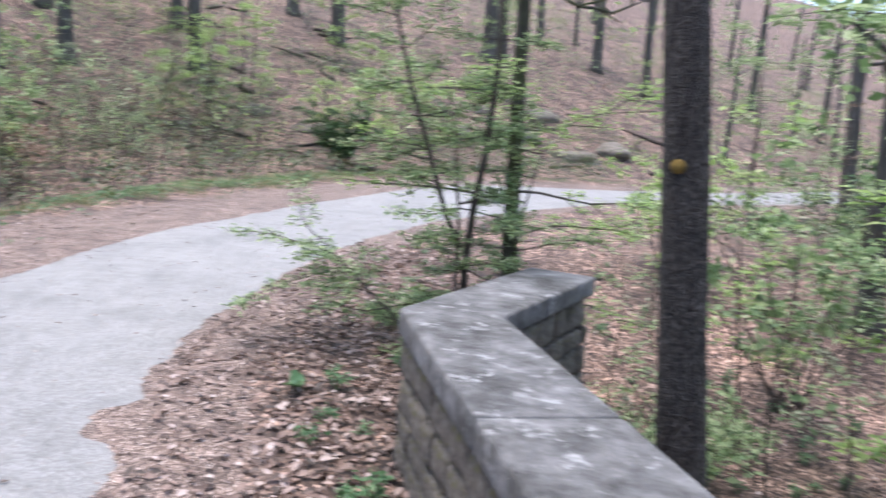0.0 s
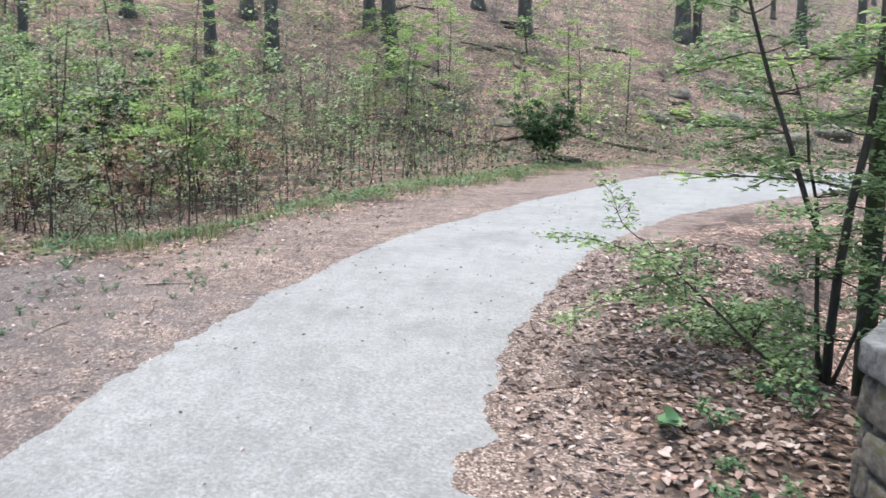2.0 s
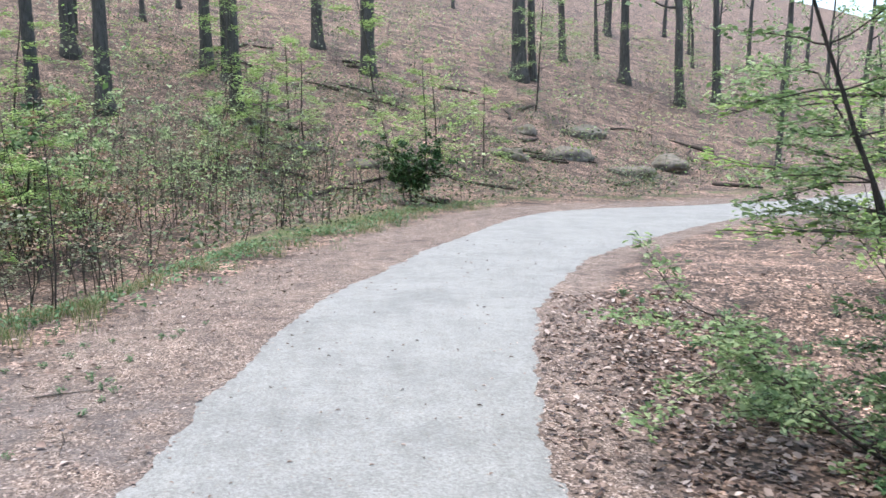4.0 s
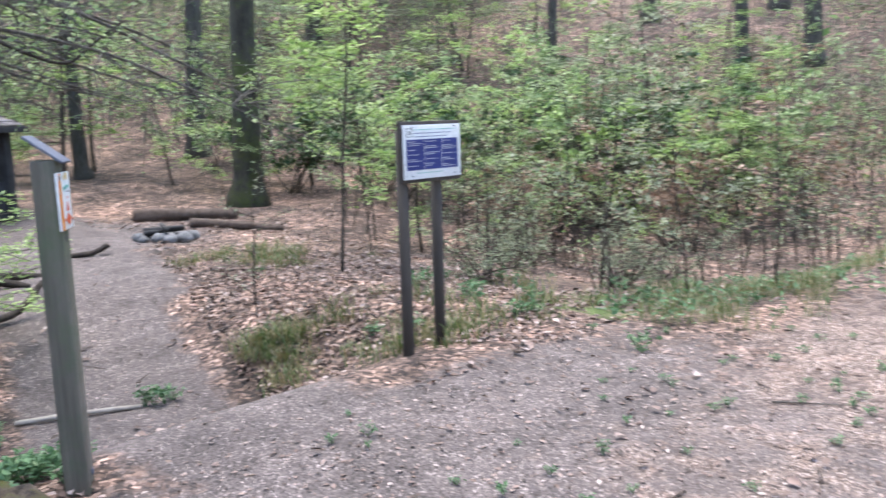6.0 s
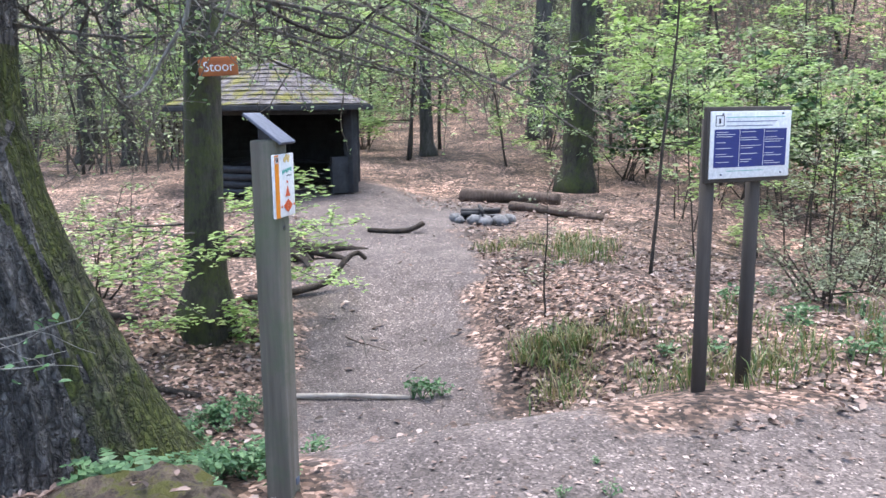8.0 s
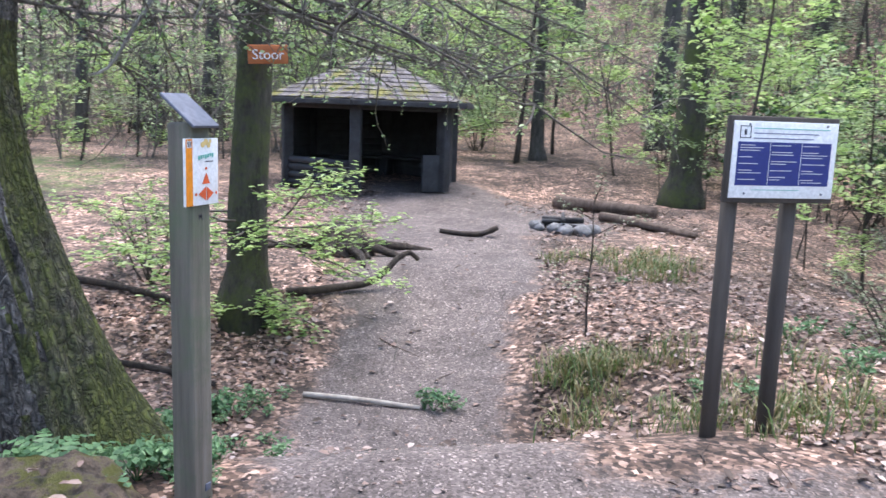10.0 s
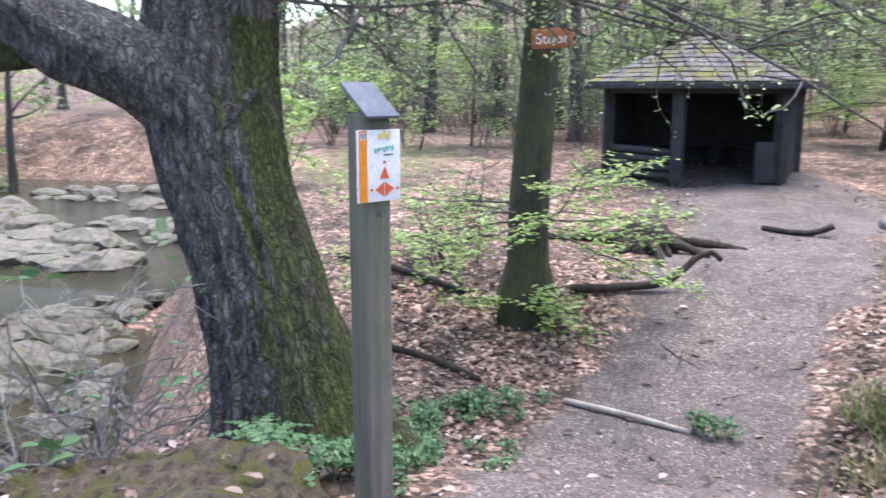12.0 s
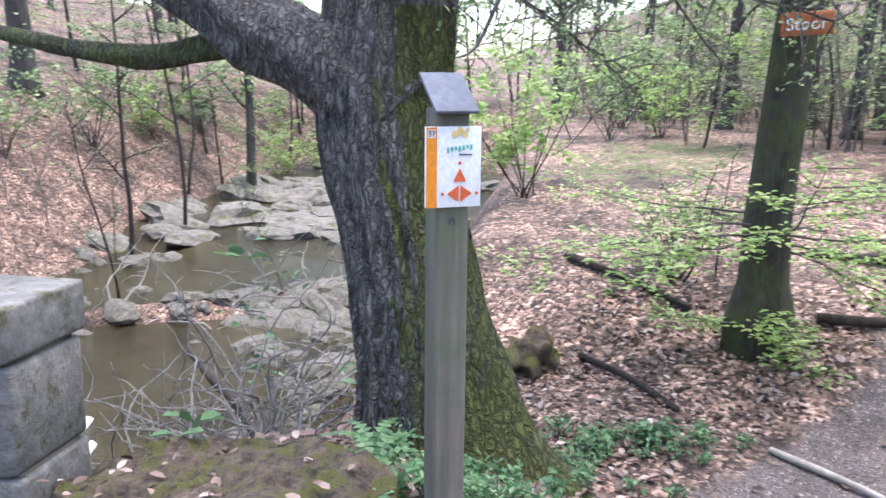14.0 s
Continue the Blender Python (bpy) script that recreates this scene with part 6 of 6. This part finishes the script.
def blades(rng, n=34, h=0.115, R=0.08):
    g = Geo()
    for _ in range(n):
        a, l = rng.uniform(0, 6.28), h * rng.uniform(0.5, 1.3)
        bx, by, c, q = rng.normal(0, R), rng.normal(0, R), math.cos(a), math.sin(a)
        o, w = l * rng.uniform(0.4, 1.2), 0.0035
        g.add([(bx - q * w, by + c * w, -0.01), (bx + q * w, by - c * w, -0.01), (bx + c * o * 0.4 + q * w, by + q * o * 0.4 - c * w, l * 0.6), (bx + c * o * 0.4 - q * w, by + q * o * 0.4 + c * w, l * 0.6), (bx + c * o, by + q * o, l * 0.85)], [(0, 1, 2, 3), (3, 2, 4)])
    return g.mesh("grass_tuft", M_GRASS, False)


sprigs, tufts = [sprig(rng) for _ in range(6)], [blades(rng) for _ in range(6)]


def set_plant(meshes, x, y, label, category, group, s):
    ob = new(meshes[0].name.split(".")[0], meshes[int(rng.integers(len(meshes)))])
    ob.matrix_basis = at_ground(x, y, rng.uniform(0, 360)) @ Matrix.Diagonal((s, s, s * rng.uniform(0.8, 1.2), 1))
    tagged(ob, label, category, group)


for cx, cy, R, k in ((-7.2, 2.4, 0.16, 14), (-6.8, 2.05, 0.2, 18), (-5.6, 1.95, 0.26, 22), (-5.25, 2.25, 0.2, 18), (-7.05, 3.85, 0.05, 4), (-6.3, 2.3, 0.25, 10), (1.85, 2.5, 0.15, 4), (2.0, 3.6, 0.25, 7), (-5.2, 9.9, 0.5, 16), (-6.3, 7.4, 0.8, 16), (-5.9, 6.2, 0.5, 10), (2.0, 1.75, 0.1, 3), (-4.6, 7.2, 0.6, 8), (5, 6, 1.3, 40), (5, 9, 1.6, 26)):
    for _ in range(k):
        set_plant(sprigs, cx + rng.normal(0, R), cy + rng.normal(0, R), "low green woodland herb in dead leaves", "plant", "woodland herbs", rng.uniform(0.55, 1.15))
for _ in range(60):
    set_plant(sprigs, rng.uniform(-4.6, -2.4), rng.uniform(2.6, 8.5), "tiny green seedling on the trodden verge", "plant", "verge seedlings", rng.uniform(0.25, 0.5))
for cx, cy, R, k in ((-7.0, 5.0, 0.2, 30), (-5.35, 5.5, 0.16, 7), (-6.1, 5.1, 0.3, 7), (-5.55, 5.0, 0.15, 4), (-9.8, 6.6, 0.4, 30), (-6.6, 5.6, 0.4, 5), (-5.6, 6.2, 0.5, 14), (-4.9, 8.4, 0.5, 20)):
    for _ in range(k):
        set_plant(tufts, cx + rng.normal(0, R), cy + rng.normal(0, R), "tuft of arching grass on the leafy ground", "grass", "grass tufts", rng.uniform(0.7, 1.6))
for k in range(1700):
    i = int(rng.integers(0, len(PATH_L)))
    a, b = PATH_L[i], PATH_R[i]
    if not 6.5 < a.y < 24:
        continue
    d = (a - b).normalized()
    p = a + d * (2.75 + rng.normal(0, 0.4))
    (tuft if k % 3 else herb)(grass if k % 3 else herbs, p.x, p.y, rng)
single("verge_herbs", herbs, M_HERB, "low green herbs along the verge", "plants", kind="stuff")
single("verge_grass", grass, M_GRASS, "grass along the verge of the path", "grass", kind="stuff")

dock = thing("dock_plant", at_ground(1.5, 3.2), "single broad-leaved green dock plant in dead leaves", "plant")
g = Geo()
g.leaves([(0.0, 0.0, 0.05), (0.04, 0.03, 0.09), (-0.03, -0.04, 0.06), (0.05, -0.05, 0.04)], 0.16, rng, 0.6, 0.2, 0.7)
part("leaf_rosette", g, M_HERB, dock)

litter = Geo()
spots = []
for x0, x1, y0, y1, dens in ((0.5, 2.7, 0.3, 10, 520), (-4.4, -1.6, 1.5, 9, 20), (-9.5, -4.6, 0.5, 8, 360), (-15, -9.5, 0, 9, 130), (-9.5, -4.4, 8, 13, 110), (-14, -9.5, 9, 15, 40), (3.0, 8.5, 1.5, 12, 40), (-4.9, -4.2, 0.9, 2.1, 60), (-4.4, -2, 9, 14, 30)):
    for _ in range(int((x1 - x0) * (y1 - y0) * dens)):
        x, y = rng.uniform(x0, x1), rng.uniform(y0, y1)
        e = off_path(x, y)
        if e < 0.05 or e < 0.6 and rng.uniform() < 0.6 or off_trail(x, y) < 0.95 and rng.uniform() < 0.96 or noise.noise((x * 0.9, y * 0.9, 7)) < -0.25 and x < -1:
            continue
        if y < 1.1 and x < -5:
            continue
        z = floor_z(x, y)
        if -4.9 < x < -4.15 and 0.75 < y < 2.15:
            continue
        spots.append((x, y, z + rng.uniform(0.002, 0.03)))
for _ in range(46):
    x, y = -4.55 + rng.uniform(-0.32, 0.32), 1.5 + rng.uniform(-0.66, 0.66)
    spots.append((x, y, 0.2 - 0.2 * max(0, 1.8 - y) + 0.06 * noise.noise((x * 2.5, y * 2.5, 1))))
litter.leaves(spots, 0.055, rng, 0.74, 0.45, 0.58, 0.12)
spots = []
for x0, x1, y0, y1, dens in ((-4.6, -1.6, 1.2, 9, 170), (-7.0, -3.0, 2.6, 4.6, 60), (-15, -7, 2.6, 7.5, 35), (-4.4, -1.2, 9, 15, 90), (0.4, 1.3, 1, 9, 300)):
    for _ in range(int((x1 - x0) * (y1 - y0) * dens)):
        x, y = rng.uniform(x0, x1), rng.uniform(y0, y1)
        if off_path(x, y) > -0.05:
            spots.append((x, y, floor_z(x, y) + 0.004))
litter.leaves(spots, 0.03, rng, 0.85, 0.6, 0.5, 0.08, simple=True)
single("leaf_litter", litter, M_LITTER, "curled brown beech and oak leaves on the ground", "leaves", kind="stuff")
bits = Geo()
sp = []
for _ in range(1300):
    i = int(rng.integers(0, len(PATH_L)))
    p = PATH_L[i].lerp(PATH_R[i], rng.uniform(0.03, 0.97))
    if 1 < p.y < 16:
        sp.append((p.x, p.y, height(p.x, p.y) + 0.026))
bits.leaves(sp, 0.026, rng, 0.9, 0.7, 0.4, 0.2)
single("path_debris", bits, M_LITTER, "scattered dry leaf bits on the asphalt", "leaves", kind="stuff")


# ---- small things ----
def fern(x, y, rng, n=6, L=0.24):
    t = thing("fern", at_ground(x, y, rng.uniform(0, 360)), "small green fern at the foot of the oak", "plant", "ferns")
    for k in range(n):
        a = 2 * math.pi * k / n + rng.uniform(-0.3, 0.3)
        g = Geo()
        rib = spline([(0, 0, 0), (0.4 * L * math.cos(a), 0.4 * L * math.sin(a), 0.5 * L), (L * math.cos(a), L * math.sin(a), 0.45 * L)], 0.03)
        g.tube(rib, taper(0.003, 0.001, len(rib)), 3, caps=False)
        for i in range(2, len(rib)):
            d = (rib[i] - rib[i - 1]).normalized()
            w = 0.07 * (1 - i / len(rib)) + 0.012
            for sgn in (-1, 1):
                q = d.cross(Vector((0, 0, 1))).normalized() * sgn
                g.add([rib[i - 1], rib[i - 1] + q * w * 0.5 + d * 0.004, rib[i - 1] + q * w + d * 0.015, rib[i]], [(0, 1, 2, 3)])
        part("frond", g, M_HERB, t)


for x, y in ((-5.12, 1.85), (-5.3, 1.72), (-5.0, 2.05)):
    fern(x, y, rng)
for k in range(45):
    x, y = rng.uniform(-10.5, -2.2), rng.uniform(1.4, 8.5)
    if off_path(x, y) < 0.1 or math.hypot(x + 5, y - 1.6) < 1.0:
        continue
    a, ln = rng.uniform(0, 6.28), rng.uniform(0.12, 0.5)
    pts = []
    for u in (-0.5, -0.15, 0.2, 0.5):
        px, py = x + math.cos(a) * ln * u + rng.normal(0, 0.012), y + math.sin(a) * ln * u + rng.normal(0, 0.012)
        pts.append((px, py, floor_z(px, py) + 0.012))
    g = Geo()
    g.tube(pts, taper(rng.uniform(0.003, 0.007), 0.002, 4), 6)
    single("fallen_twig", g, M_LOG if k % 3 else M_TWIG, "short dead twig lying on the soil", "twig", "fallen twigs")
g = Geo()
g.lump(Matrix.Identity(4), 0.3, 0.2, 0.2, 0.5, 4, 2)
single("mossy_hummock", g, M_MOSSROCK, "small dark mossy hummock among dead leaves", "hummock", m=at_ground(-8.0, 1.1, 20, 0.02))
